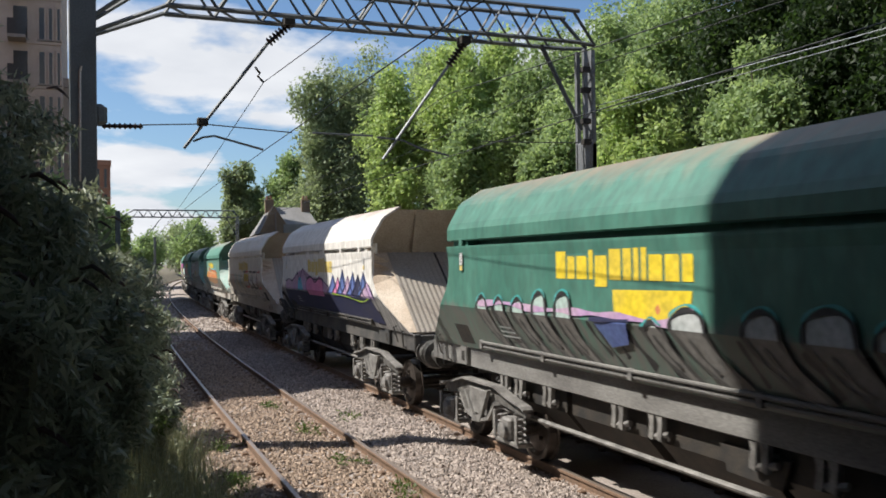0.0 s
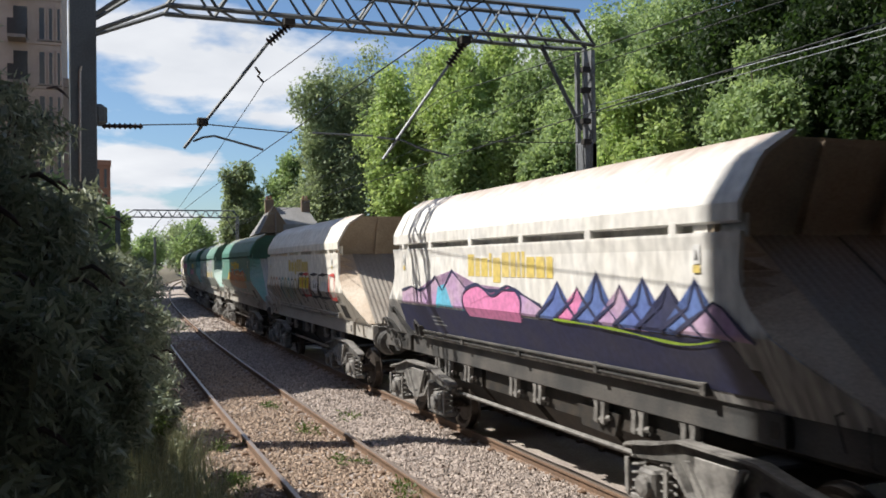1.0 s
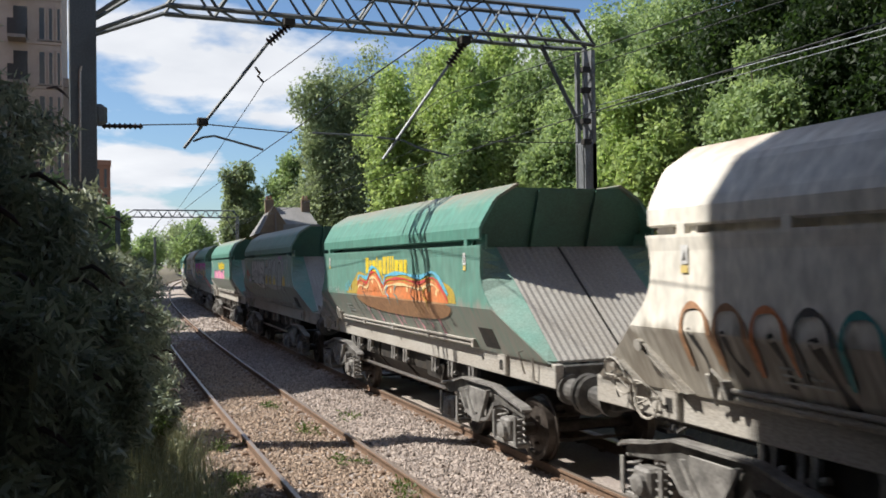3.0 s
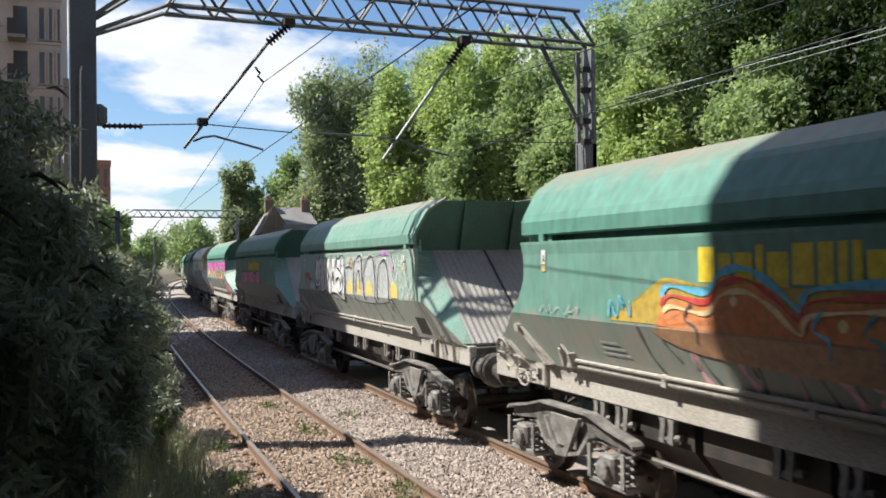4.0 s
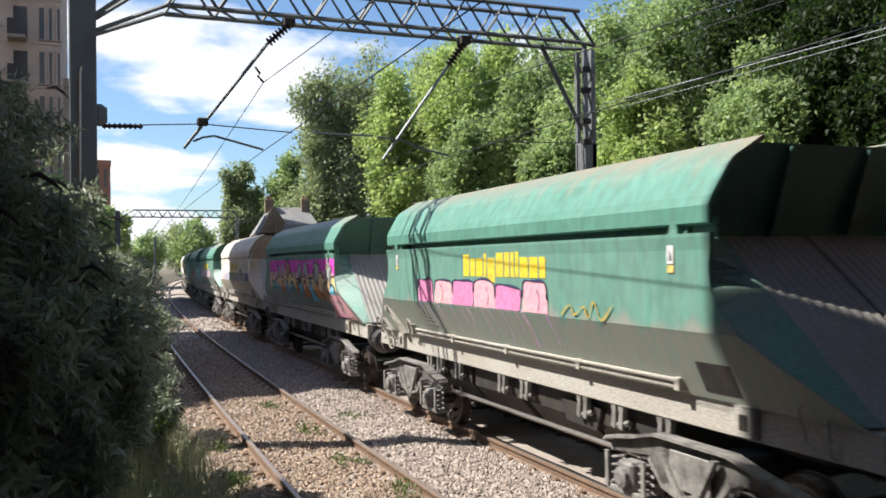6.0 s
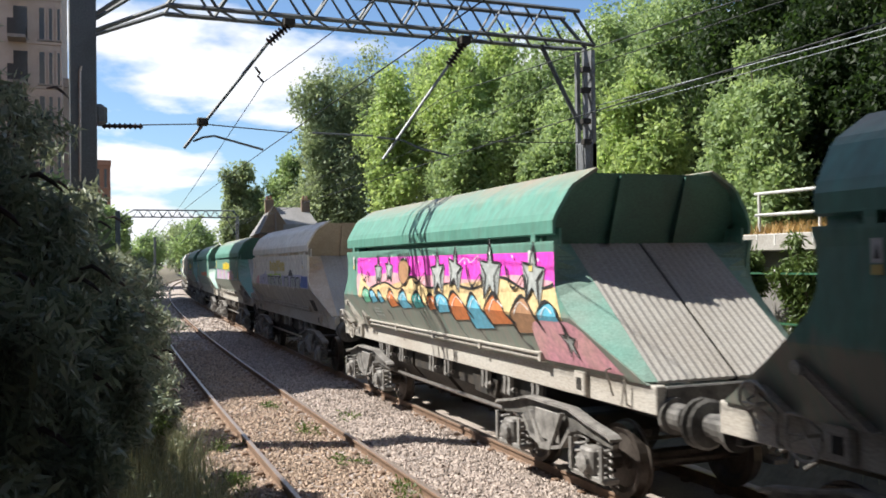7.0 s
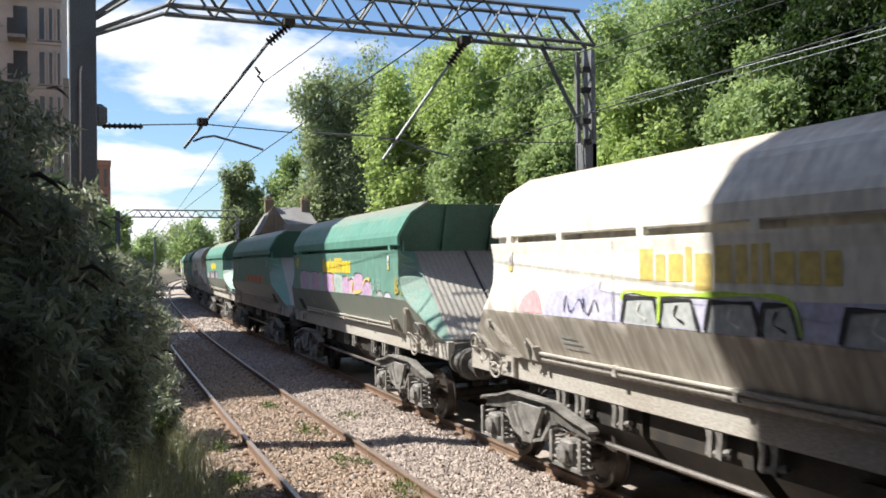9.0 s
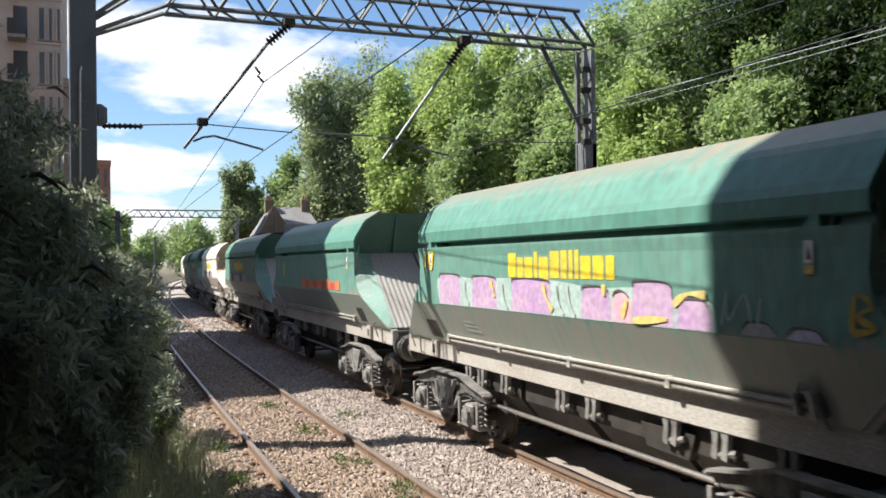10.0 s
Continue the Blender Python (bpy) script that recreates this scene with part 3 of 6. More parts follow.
GREEN_LABEL = "green open hopper wagon, lower body grey with stone dust"
WHITE_LABEL = "white open hopper wagon, lower body dark with grime"
five = (-3.6, -2.1, -0.5, 1.1, 2.7, 4.0)
two = (-4.0, 4.0)
SPEC = [(GREEN_DARK, SHEET, SILL_GREY, GREEN_LABEL, two), (WHITE_DARK, SHEET_RUST, SILL_DARK, WHITE_LABEL, five),
        (WHITE, SHEET_RUST, SILL, WHITE_LABEL, five), (GREEN, SHEET, SILL, GREEN_LABEL, two), (GREEN_PALE, SHEET, SILL, GREEN_LABEL, two),
        (GREEN, SHEET, SILL, GREEN_LABEL, two), (GREEN, SHEET, SILL, GREEN_LABEL, two), (WHITE, SHEET, SILL, WHITE_LABEL, five),
        (GREEN, SHEET, SILL, GREEN_LABEL, two), (GREEN, SHEET, SILL, GREEN_LABEL, two), (GREEN, SHEET, SILL, GREEN_LABEL, two),
        (WHITE, SHEET, SILL, WHITE_LABEL, five), (GREEN, SHEET, SILL, GREEN_LABEL, two), (GREEN, SHEET, SILL, GREEN_LABEL, two),
        (WHITE, SHEET, SILL, WHITE_LABEL, five), (GREEN, SHEET, SILL, GREEN_LABEL, two), (GREEN, SHEET, SILL, GREEN_LABEL, two),
        (GREEN, SHEET, SILL, GREEN_LABEL, two), (WHITE, SHEET, SILL, WHITE_LABEL, five), (GREEN, SHEET, SILL, GREEN_LABEL, two)]
TRAIN = [make_wagon(*s, -1 if i in (0, 8, 11) else 1) for i, s in enumerate(SPEC)]


# ---- paint on the wagon sides ----
def paint(name, colour, second=None, rough=0.55):
    return material(name, colour, rough, 0.0, second or tuple(c * 0.75 for c in colour), 2.5, 0.7, bump=0.05, bump_scale=14)


YELLOW = paint("yellow_paint", (0.70, 0.53, 0.03), (0.56, 0.42, 0.07))
YELLOW_FADED = paint("faded_yellow_paint", (0.62, 0.48, 0.13), (0.56, 0.45, 0.22))
BLACK = paint("black_spray_paint", (0.018, 0.018, 0.02), (0.05, 0.05, 0.05))
CHARCOAL = paint("thin_black_spray_paint", (0.06, 0.06, 0.06), (0.12, 0.115, 0.11))
SILVER = paint("silver_spray_paint", (0.44, 0.46, 0.46), (0.30, 0.34, 0.33), 0.45)
CHALK = paint("white_spray_paint", (0.68, 0.68, 0.67), (0.5, 0.5, 0.49))
PINK = paint("pink_spray_paint", (0.66, 0.22, 0.42), (0.55, 0.2, 0.36))
LILAC = paint("lilac_spray_paint", (0.42, 0.27, 0.46), (0.50, 0.38, 0.44))
MAGENTA = paint("magenta_spray_paint", (0.72, 0.06, 0.52), (0.66, 0.10, 0.46))
ROSE = paint("rose_spray_paint", (0.70, 0.34, 0.42), (0.68, 0.42, 0.40))
CREAM = paint("cream_spray_paint", (0.70, 0.55, 0.28), (0.72, 0.50, 0.30))
SKY_BLUE = paint("sky_blue_spray_paint", (0.12, 0.45, 0.62), (0.16, 0.38, 0.52))
BLUE = paint("blue_spray_paint", (0.10, 0.14, 0.36), (0.12, 0.2, 0.42))
PALE_BLUE = paint("pale_blue_spray_paint", (0.46, 0.46, 0.62), (0.58, 0.57, 0.62))
ORANGE = paint("orange_spray_paint", (0.62, 0.20, 0.07), (0.55, 0.25, 0.12))
RED = paint("red_spray_paint", (0.55, 0.05, 0.05), (0.5, 0.12, 0.1))
TEAL = paint("teal_spray_paint", (0.05, 0.34, 0.34), (0.10, 0.28, 0.28))
MINT = paint("mint_spray_paint", (0.12, 0.5, 0.32), (0.2, 0.42, 0.3))
LIME = paint("lime_spray_paint", (0.45, 0.68, 0.06), (0.4, 0.55, 0.1))
PALE_MINT = paint("pale_mint_spray_paint", (0.34, 0.45, 0.41), (0.40, 0.48, 0.46))
NAVY = paint("navy_spray_paint", (0.03, 0.035, 0.09), (0.05, 0.05, 0.08))
SKIN = paint("tan_spray_paint", (0.42, 0.24, 0.13), (0.36, 0.2, 0.12))
DUST = paint("dust_over_spray_paint", (0.20, 0.195, 0.185), (0.15, 0.14, 0.13))
MUSTARD = paint("mustard_spray_paint", (0.45, 0.32, 0.05), (0.38, 0.28, 0.08))


def smooth_line(points, closed=False, step=6):
    """A curve through the points."""
    n, out = len(points), []
    for i in range(n if closed else n - 1):
        if closed:
            p = [points[(i + k) % n] for k in (-1, 0, 1, 2)]
        else:
            p = [points[max(0, min(n - 1, i + k))] for k in (-1, 0, 1, 2)]
        for j in range(step):
            t = j / step
            out.append(tuple(0.5 * (2 * p[1][a] + (p[2][a] - p[0][a]) * t + (2 * p[0][a] - 5 * p[1][a] + 4 * p[2][a] - p[3][a]) * t * t
                                    + (3 * p[1][a] - p[0][a] - 3 * p[2][a] + p[3][a]) * t ** 3) for a in (0, 1)))
    if not closed:
        out.append(tuple(points[-1]))
    return out


def cut(points, above):
    out, n = [], len(points)
    for i in range(n):
        a, b = points[i], points[(i + 1) % n]
        ina, inb = (a[1] >= Z_CREASE) == above, (b[1] >= Z_CREASE) == above
        if ina:
            out.append(a)
        if ina != inb:
            f = (Z_CREASE - a[1]) / (b[1] - a[1])
            out.append((a[0] + f * (b[0] - a[0]), Z_CREASE))
    return out


class Wall:
    """One wagon's visible side; u runs along the side as one reads it, z is the height."""

    def __init__(self, wagon, along=0.0):
        self.wagon, self.streaks, self.layer, self.along = wagon, {}, 0, along

    def lift(self, base):
        self.layer += 1
        return base + 0.00025 * self.layer

    def spot(self, u, z, lift):
        e = edge(z) - 0.015
        return (-(side_x(z) + lift), -max(-e, min(e, u + self.along)), z)

    def patch(self, name, mat, points):
        bm, lift = bmesh.new(), self.lift(0.003)
        for above in (True, False):
            p = cut(points, above)
            if len(p) >= 3:
                f = bm.faces.new([bm.verts.new(self.spot(u, z, lift)) for u, z in p])
                bmesh.ops.triangulate(bm, faces=[f])
        part(name, bm, mat, self.wagon)

    def stroke(self, name, mat, points, width, closed=False):
        joined = name == "graffiti_streak"
        if joined:
            bm = self.streaks.setdefault(mat.name, (bmesh.new(), mat))[0]
        else:
            bm = bmesh.new()
        lift = 0.002 if joined else self.lift(0.012)
        fine = []
        n = len(points)
        for i in range(n if closed else n - 1):
            a, b = points[i], points[(i + 1) % n]
            k = max(1, int(math.dist(a, b) / 0.08))
            fine += [(a[0] + (b[0] - a[0]) * j / k, a[1] + (b[1] - a[1]) * j / k) for j in range(k)]
        if not closed:
            fine.append(points[-1])
        m = len(fine)
        rows = []
        for i, p in enumerate(fine):
            a = fine[(i - 1) % m] if closed or i else p
            b = fine[(i + 1) % m] if closed or i < m - 1 else p
            du, dz = b[0] - a[0], b[1] - a[1]
            d = math.hypot(du, dz) or 1
            w = width * (0.8 + 0.35 * math.sin(i * 0.7)) / 2
            rows.append([bm.verts.new(self.spot(p[0] - dz / d * w, max(1.42, p[1] + du / d * w), lift)), bm.verts.new(self.spot(p[0] + dz / d * w, max(1.42, p[1] - du / d * w), lift))])
        for i in range(m if closed else m - 1):
            a, b = rows[i], rows[(i + 1) % m]
            bm.faces.new((a[0], a[1], b[1], b[0]))

        if not joined:
            part(name, bm, mat, self.wagon)

    def done(self):
        for bm, mat in self.streaks.values():
            tagged(part("graffiti_streak", bm, mat, self.wagon), kind="stuff")


def name_bars(w, mat, u0=-1.32, u1=1.22, z0=2.47, z1=2.81):
    """The owner's name as a row of plain bars of its size and colour."""
    rel = [("t", 0.9), ("s", 0.7), ("s", 0.9), ("t", 0.45), ("d", 0.95), ("t", 0.9), ("t", 0.65), ("t", 0.45), ("t", 0.45), ("s", 0.9), ("s", 0.9), ("s", 0.7)]
    unit = (u1 - u0) / sum(r for _, r in rel)
    h, u = z1 - z0, u0
    for kind, r in rel:
        a, b = u + unit * 0.07, u + unit * (r - 0.07)
        lo = z0 + (-0.22 * h if kind == "d" else 0)
        hi = z1 if kind == "t" else z0 + h * 0.74
        w.patch("name_bar", mat, [(a, lo), (b, lo), (b, hi - 0.02), (b - 0.02, hi), (a, hi)])
        u += unit * r


def blocks(w, u0, u1, z0, z1, n, fills, edge, seed, width=0.03, name="graffiti"):
    """A row of sprayed blocks standing on the crease, edged in a darker line along their tops."""
    rng = random.Random(seed)
    step, h = (u1 - u0) / n, z1 - z0
    for i in range(n):
        a, b = u0 + step * (i + rng.uniform(0.0, 0.12)), u0 + step * (i + rng.uniform(0.86, 1.06))
        top, s = z1 - rng.uniform(0, 0.16) * h, b - a
        line = smooth_line([(a + rng.uniform(-0.06, 0.04) * s, z0 + 0.01), (a, z0 + 0.6 * h), (a + 0.06 * s, top - 0.03), (a + 0.45 * s, top + rng.uniform(-0.05, 0.03)),
                            (b - 0.1 * s, top - rng.uniform(0, 0.08)), (b, z0 + rng.uniform(0.4, 0.65) * h), (b + rng.uniform(-0.1, 0.05) * s, z0 + 0.01)], False, 4)
        w.patch(name + "_fill", fills[i % len(fills)], line)
        w.stroke(name + "_outline", edge, line[3:-3], width)
        if i % 2:
            m = a + s * rng.uniform(0.35, 0.65)
            w.stroke(name + "_line", edge, smooth_line([(m, z0 + 0.1 * h), (m + 0.08 * s, z0 + 0.4 * h), (m - 0.04 * s, z0 + 0.7 * h)]), width * 0.5)


def drips(w, mat, u0, u1, n, seed, z_top=1.98, low=1.5, width=0.05, lean=0.12, name="graffiti_streak"):
    rng = random.Random(seed)
    for i in range(n):
        u = u0 + (u1 - u0) * (i + rng.random() * 0.8) / n
        d = rng.uniform(0.5, 1.0) * (z_top - low)
        w.stroke(name, mat, smooth_line([(u, z_top + rng.uniform(-0.04, 0.1)), (u + lean * 0.5 + rng.uniform(-0.05, 0.05), z_top - d * 0.5), (u + lean + rng.uniform(-0.08, 0.08), z_top - d)]), width * rng.uniform(0.5, 1.3))


def scribble(w, mat, u0, u1, z0, z1, n, seed, width=0.025, name="graffiti_tag"):
    rng = random.Random(seed)
    pts = []
    for i in range(n):
        f = i / max(1, n - 1)
        pts.append((u0 + (u1 - u0) * f + rng.uniform(-0.12, 0.06), (z1 if i % 2 else z0) + rng.uniform(-0.25, 0.25) * (z1 - z0)))
    w.stroke(name, mat, smooth_line(pts), width)


def star(w, u, z, r, seed):
    rng = random.Random(seed)
    a0 = math.pi / 2 + rng.uniform(-0.2, 0.2)
    pts = [(u + math.cos(a0 + k * math.pi / 5) * r * (1.1 if k % 2 == 0 else 0.42) * 0.8, z + math.sin(a0 + k * math.pi / 5) * r * (1.15 if k % 2 == 0 else 0.42)) for k in range(10)]
    w.patch("graffiti_star", SILVER, pts)
    w.stroke("graffiti_outline", BLACK, pts, 0.035, True)


def plates(w):
    w.along = 0.0
    for u in (-3.95, 3.95):
        w.patch("warning_plate", YELLOW_FADED, [(u - 0.05, 2.55), (u + 0.05, 2.55), (u + 0.05, 2.62), (u - 0.05, 2.62)])
        w.patch("warning_plate", CHALK, [(u - 0.05, 2.63), (u + 0.05, 2.63), (u + 0.05, 2.80), (u - 0.05, 2.80)])
        w.patch("warning_mark", CHARCOAL, [(u - 0.03, 2.66), (u + 0.03, 2.66), (u, 2.76)])
    for k in range(3):
        w.patch("data_panel", SILVER, [(-2.9, 1.80 - k * 0.06), (-2.55 + 0.08 * k, 1.80 - k * 0.06), (-2.55 + 0.08 * k, 1.82 - k * 0.06), (-2.9, 1.82 - k * 0.06)])


def side_0(w):
    name_bars(w, YELLOW)
    w.patch("graffiti_block", YELLOW, [(-0.12, 2.37), (1.18, 2.39), (1.16, 2.26), (0.95, 2.15), (0.6, 2.07), (0.2, 2.08), (-0.1, 2.13)])
    w.patch("graffiti_spot", ORANGE, smooth_line([(0.62, 2.2), (0.66, 2.25), (0.7, 2.2), (0.66, 2.15)], True))
    w.stroke("graffiti_haze", LILAC, smooth_line([(-3.5, 2.1), (-2.7, 2.14), (-1.9, 2.1), (-1.0, 2.11), (0.1, 2.10), (0.8, 2.08), (1.2, 2.24)]), 0.08)
    # arched tops along the crease, with long raked bodies below it
    for u, hi, wd in ((-3.4, 2.20, 0.34), (-2.85, 2.19, 0.3), (-2.3, 2.2, 0.34), (-1.72, 2.29, 0.34), (-1.15, 2.30, 0.36), (0.55, 2.08, 0.34), (1.1, 2.22, 0.5), (2.05, 2.24, 0.42), (2.75, 2.28, 0.5), (3.4, 2.24, 0.46), (4.05, 2.2, 0.4)):
        arch = smooth_line([(u - wd / 2, 2.02), (u - wd * 0.44, hi - 0.09), (u, hi), (u + wd * 0.42, hi - 0.06), (u + wd * 0.52, 2.02)])
        w.patch("graffiti_fill", PALE_MINT if u < 0 else SILVER, arch)
        w.stroke("graffiti_glow", TEAL, [(p, q + 0.045) for p, q in arch[4:-4]], 0.03)
        w.stroke("graffiti_outline", BLACK, arch, 0.05)
        body = smooth_line([(u - wd * 0.5, 2.03), (u - wd * 0.1, 1.8), (u + 0.3, 1.55), (u + 0.3 + wd * 0.7, 1.5), (u + wd * 0.75, 1.8), (u + wd * 0.5, 2.03)])
        w.patch("graffiti_body", DUST, body)
        w.stroke("graffiti_outline", CHARCOAL, body, 0.055)
        w.stroke("graffiti_outline", CHARCOAL, smooth_line([(u, 1.95), (u + 0.12, 1.78), (u + 0.26, 1.66)]), 0.045)
    w.patch("graffiti_patch", BLUE, [(-0.5, 2.04), (0.15, 2.06), (0.05, 1.82), (-0.3, 1.76)])
    w.stroke("graffiti_outline", NAVY, [(-0.55, 2.05), (0.2, 2.07)], 0.05)
    drips(w, BLACK, -3.6, 4.2, 26, 4, 2.0, 1.45, 0.09, 0.25)


def side_1(w):
    name_bars(w, YELLOW_FADED)
    w.patch("graffiti_shadow", NAVY, [(-4.6, 1.50), (4.5, 1.50), (4.2, 1.97), (-4.4, 1.97)])
    jag = [(-4.2, 2.0), (-4.2, 2.2), (-3.7, 2.28), (-3.3, 2.22), (-2.9, 2.30), (-2.6, 2.45), (-2.3, 2.24), (-1.9, 2.55), (-1.4, 2.3), (-1.0, 2.36), (-0.6, 2.28), (0.2, 2.32), (0.9, 2.14), (0.9, 2.0)]
    w.patch("graffiti_fill", LILAC, jag)
    w.stroke("graffiti_outline", NAVY, jag[1:-1], 0.04)
    heart = smooth_line([(-1.4, 1.9), (-1.5, 2.2), (-1.0, 2.36), (-0.5, 2.22), (0.0, 2.36), (0.35, 2.2), (0.3, 1.9)], False, 6)
    w.patch("graffiti_heart", PINK, heart)
    w.stroke("graffiti_outline", NAVY, heart, 0.045)
    w.patch("graffiti_patch", SKY_BLUE, [(-2.6, 2.0), (-2.5, 2.3), (-2.2, 2.34), (-1.9, 2.0)])
    for i, (u, h, m) in enumerate(((1.3, 2.44, BLUE), (1.75, 2.38, PINK), (2.15, 2.55, BLUE), (2.6, 2.42, LILAC), (3.0, 2.5, BLUE), (3.4, 2.45, NAVY), (3.8, 2.5, BLUE), (4.05, 2.3, LILAC))):
        tri = [(u - 0.55, 2.0), (u - 0.1, 2.24), (u, h), (u + 0.12, 2.26), (u + 0.5, 1.98)]
        w.patch("graffiti_flame", m, tri)
        w.stroke("graffiti_outline", NAVY, tri, 0.04)
    w.stroke("graffiti_edge", LIME, smooth_line([(1.2, 2.0), (2.4, 1.97), (3.5, 1.9), (4.1, 1.98)]), 0.03)
    drips(w, TEAL, -3.4, 0.6, 9, 8, 1.95, 1.55, 0.12, 0.25)
    drips(w, BLACK, 0.4, 4.2, 10, 9, 1.9, 1.48, 0.12, 0.3)


def side_2(w):
    name_bars(w, YELLOW_FADED)
    for i in range(9):
        u = -4.0 + i * 0.46
        m = (SKIN, SKIN, ORANGE, CHARCOAL, TEAL, MUSTARD, TEAL, CHARCOAL, MUSTARD)[i]
        w.stroke("graffiti_loop", m, smooth_line([(u - 0.2, 1.7), (u - 0.17, 2.15), (u, 2.27), (u + 0.17, 2.14), (u + 0.22, 1.75)]), 0.06)
    for a, b, m in ((0.1, 1.0, BLACK), (0.6, 1.35, RED), (1.5, 2.35, BLACK), (2.45, 3.4, BLACK), (3.5, 4.0, RED)):
        w.stroke("graffiti_box", m, [(a, 1.85), (a, 2.40), (b, 2.42), (b, 1.88)], 0.07, True)
    for a, b in ((0.16, 0.92), (1.02, 1.32)):
        w.patch("graffiti_fill", YELLOW, [(a, 2.06), (b, 2.06), (b, 2.33), (a, 2.32)])
    for k in range(7):
        w.stroke("graffiti_mark", CHARCOAL, [(0.22 + 0.16 * k, 2.14), (0.26 + 0.16 * k, 2.26)], 0.03)
    w.patch("graffiti_blob", CHALK, smooth_line([(1.75, 2.0), (1.7, 2.2), (1.95, 2.3), (2.25, 2.24), (2.3, 2.05), (2.1, 1.95)], True))
    for u in (1.9, 2.1):
        w.patch("graffiti_spot", BLACK, smooth_line([(u - 0.05, 2.12), (u, 2.2), (u + 0.05, 2.12), (u, 2.06)], True))
    for a in (2.6, 3.05):
        w.patch("graffiti_plate", CHALK, [(a, 2.02), (a + 0.38, 2.02), (a + 0.4, 2.24), (a + 0.02, 2.26)])
    drips(w, BLACK, -4.2, 4.4, 17, 13, 2.0, 1.5, 0.10, 0.15)


def side_3(w):
    name_bars(w, YELLOW)
    w.patch("graffiti_haze", MUSTARD, smooth_line([(-2.75, 2.06), (-2.2, 2.3), (-1.8, 2.5), (-1.2, 2.44), (-0.8, 2.52), (-0.2, 2.44), (1.0, 2.46), (2.2, 2.45), (3.2, 2.3), (3.4, 2.06)]))
    band = smooth_line([(-1.95, 2.05), (-1.85, 2.2), (-1.7, 2.3), (-1.2, 2.26), (-1.0, 2.42), (-0.7, 2.46), (-0.4, 2.34), (-0.1, 2.15), (0.02, 2.3), (0.9, 2.36), (1.8, 2.3), (2.5, 2.38), (3.1, 2.05)])
    w.patch("graffiti_fill", ORANGE, band)
    w.stroke("graffiti_glow", SKY_BLUE, [(u, z + 0.13) for u, z in band[6:]], 0.07)
    w.stroke("graffiti_outline", RED, [(u, z + 0.04) for u, z in band[6:]], 0.05)
    w.stroke("graffiti_inner", CREAM, [(u, z - 0.06) for u, z in band[8:-4]], 0.05)
    for u, z in ((-0.85, 2.32), (0.3, 2.18), (1.2, 2.22), (2.3, 2.24), (2.6, 2.2)):
        w.patch("graffiti_spot", CREAM, smooth_line([(u - 0.05, z), (u, z + 0.05), (u + 0.05, z), (u, z - 0.05)], True))
    for u, m in ((-1.4, CHARCOAL), (0.12, SKY_BLUE), (0.6, TEAL), (1.5, CHARCOAL), (2.1, MUSTARD)):
        w.stroke("graffiti_line", m, smooth_line([(u, 2.28), (u - 0.1, 2.14), (u + 0.06, 2.06), (u + 0.02, 1.92)]), 0.03)
    w.patch("graffiti_fade", SKIN, smooth_line([(-1.9, 2.04), (0.5, 2.04), (3.0, 2.04), (2.6, 1.8), (0.6, 1.75), (-1.4, 1.82)], True, 4))
    drips(w, CHARCOAL, -2.4, 3.2, 18, 17, 1.95, 1.5, 0.05, 0.15)
    drips(w, ROSE, -1.6, 2.8, 9, 18, 1.85, 1.46, 0.10, 0.1)
    scribble(w, SKY_BLUE, -2.8, -2.3, 2.14, 2.3, 8, 15, 0.025)
    scribble(w, SILVER, -4.2, -3.3, 2.08, 2.16, 11, 16, 0.015)


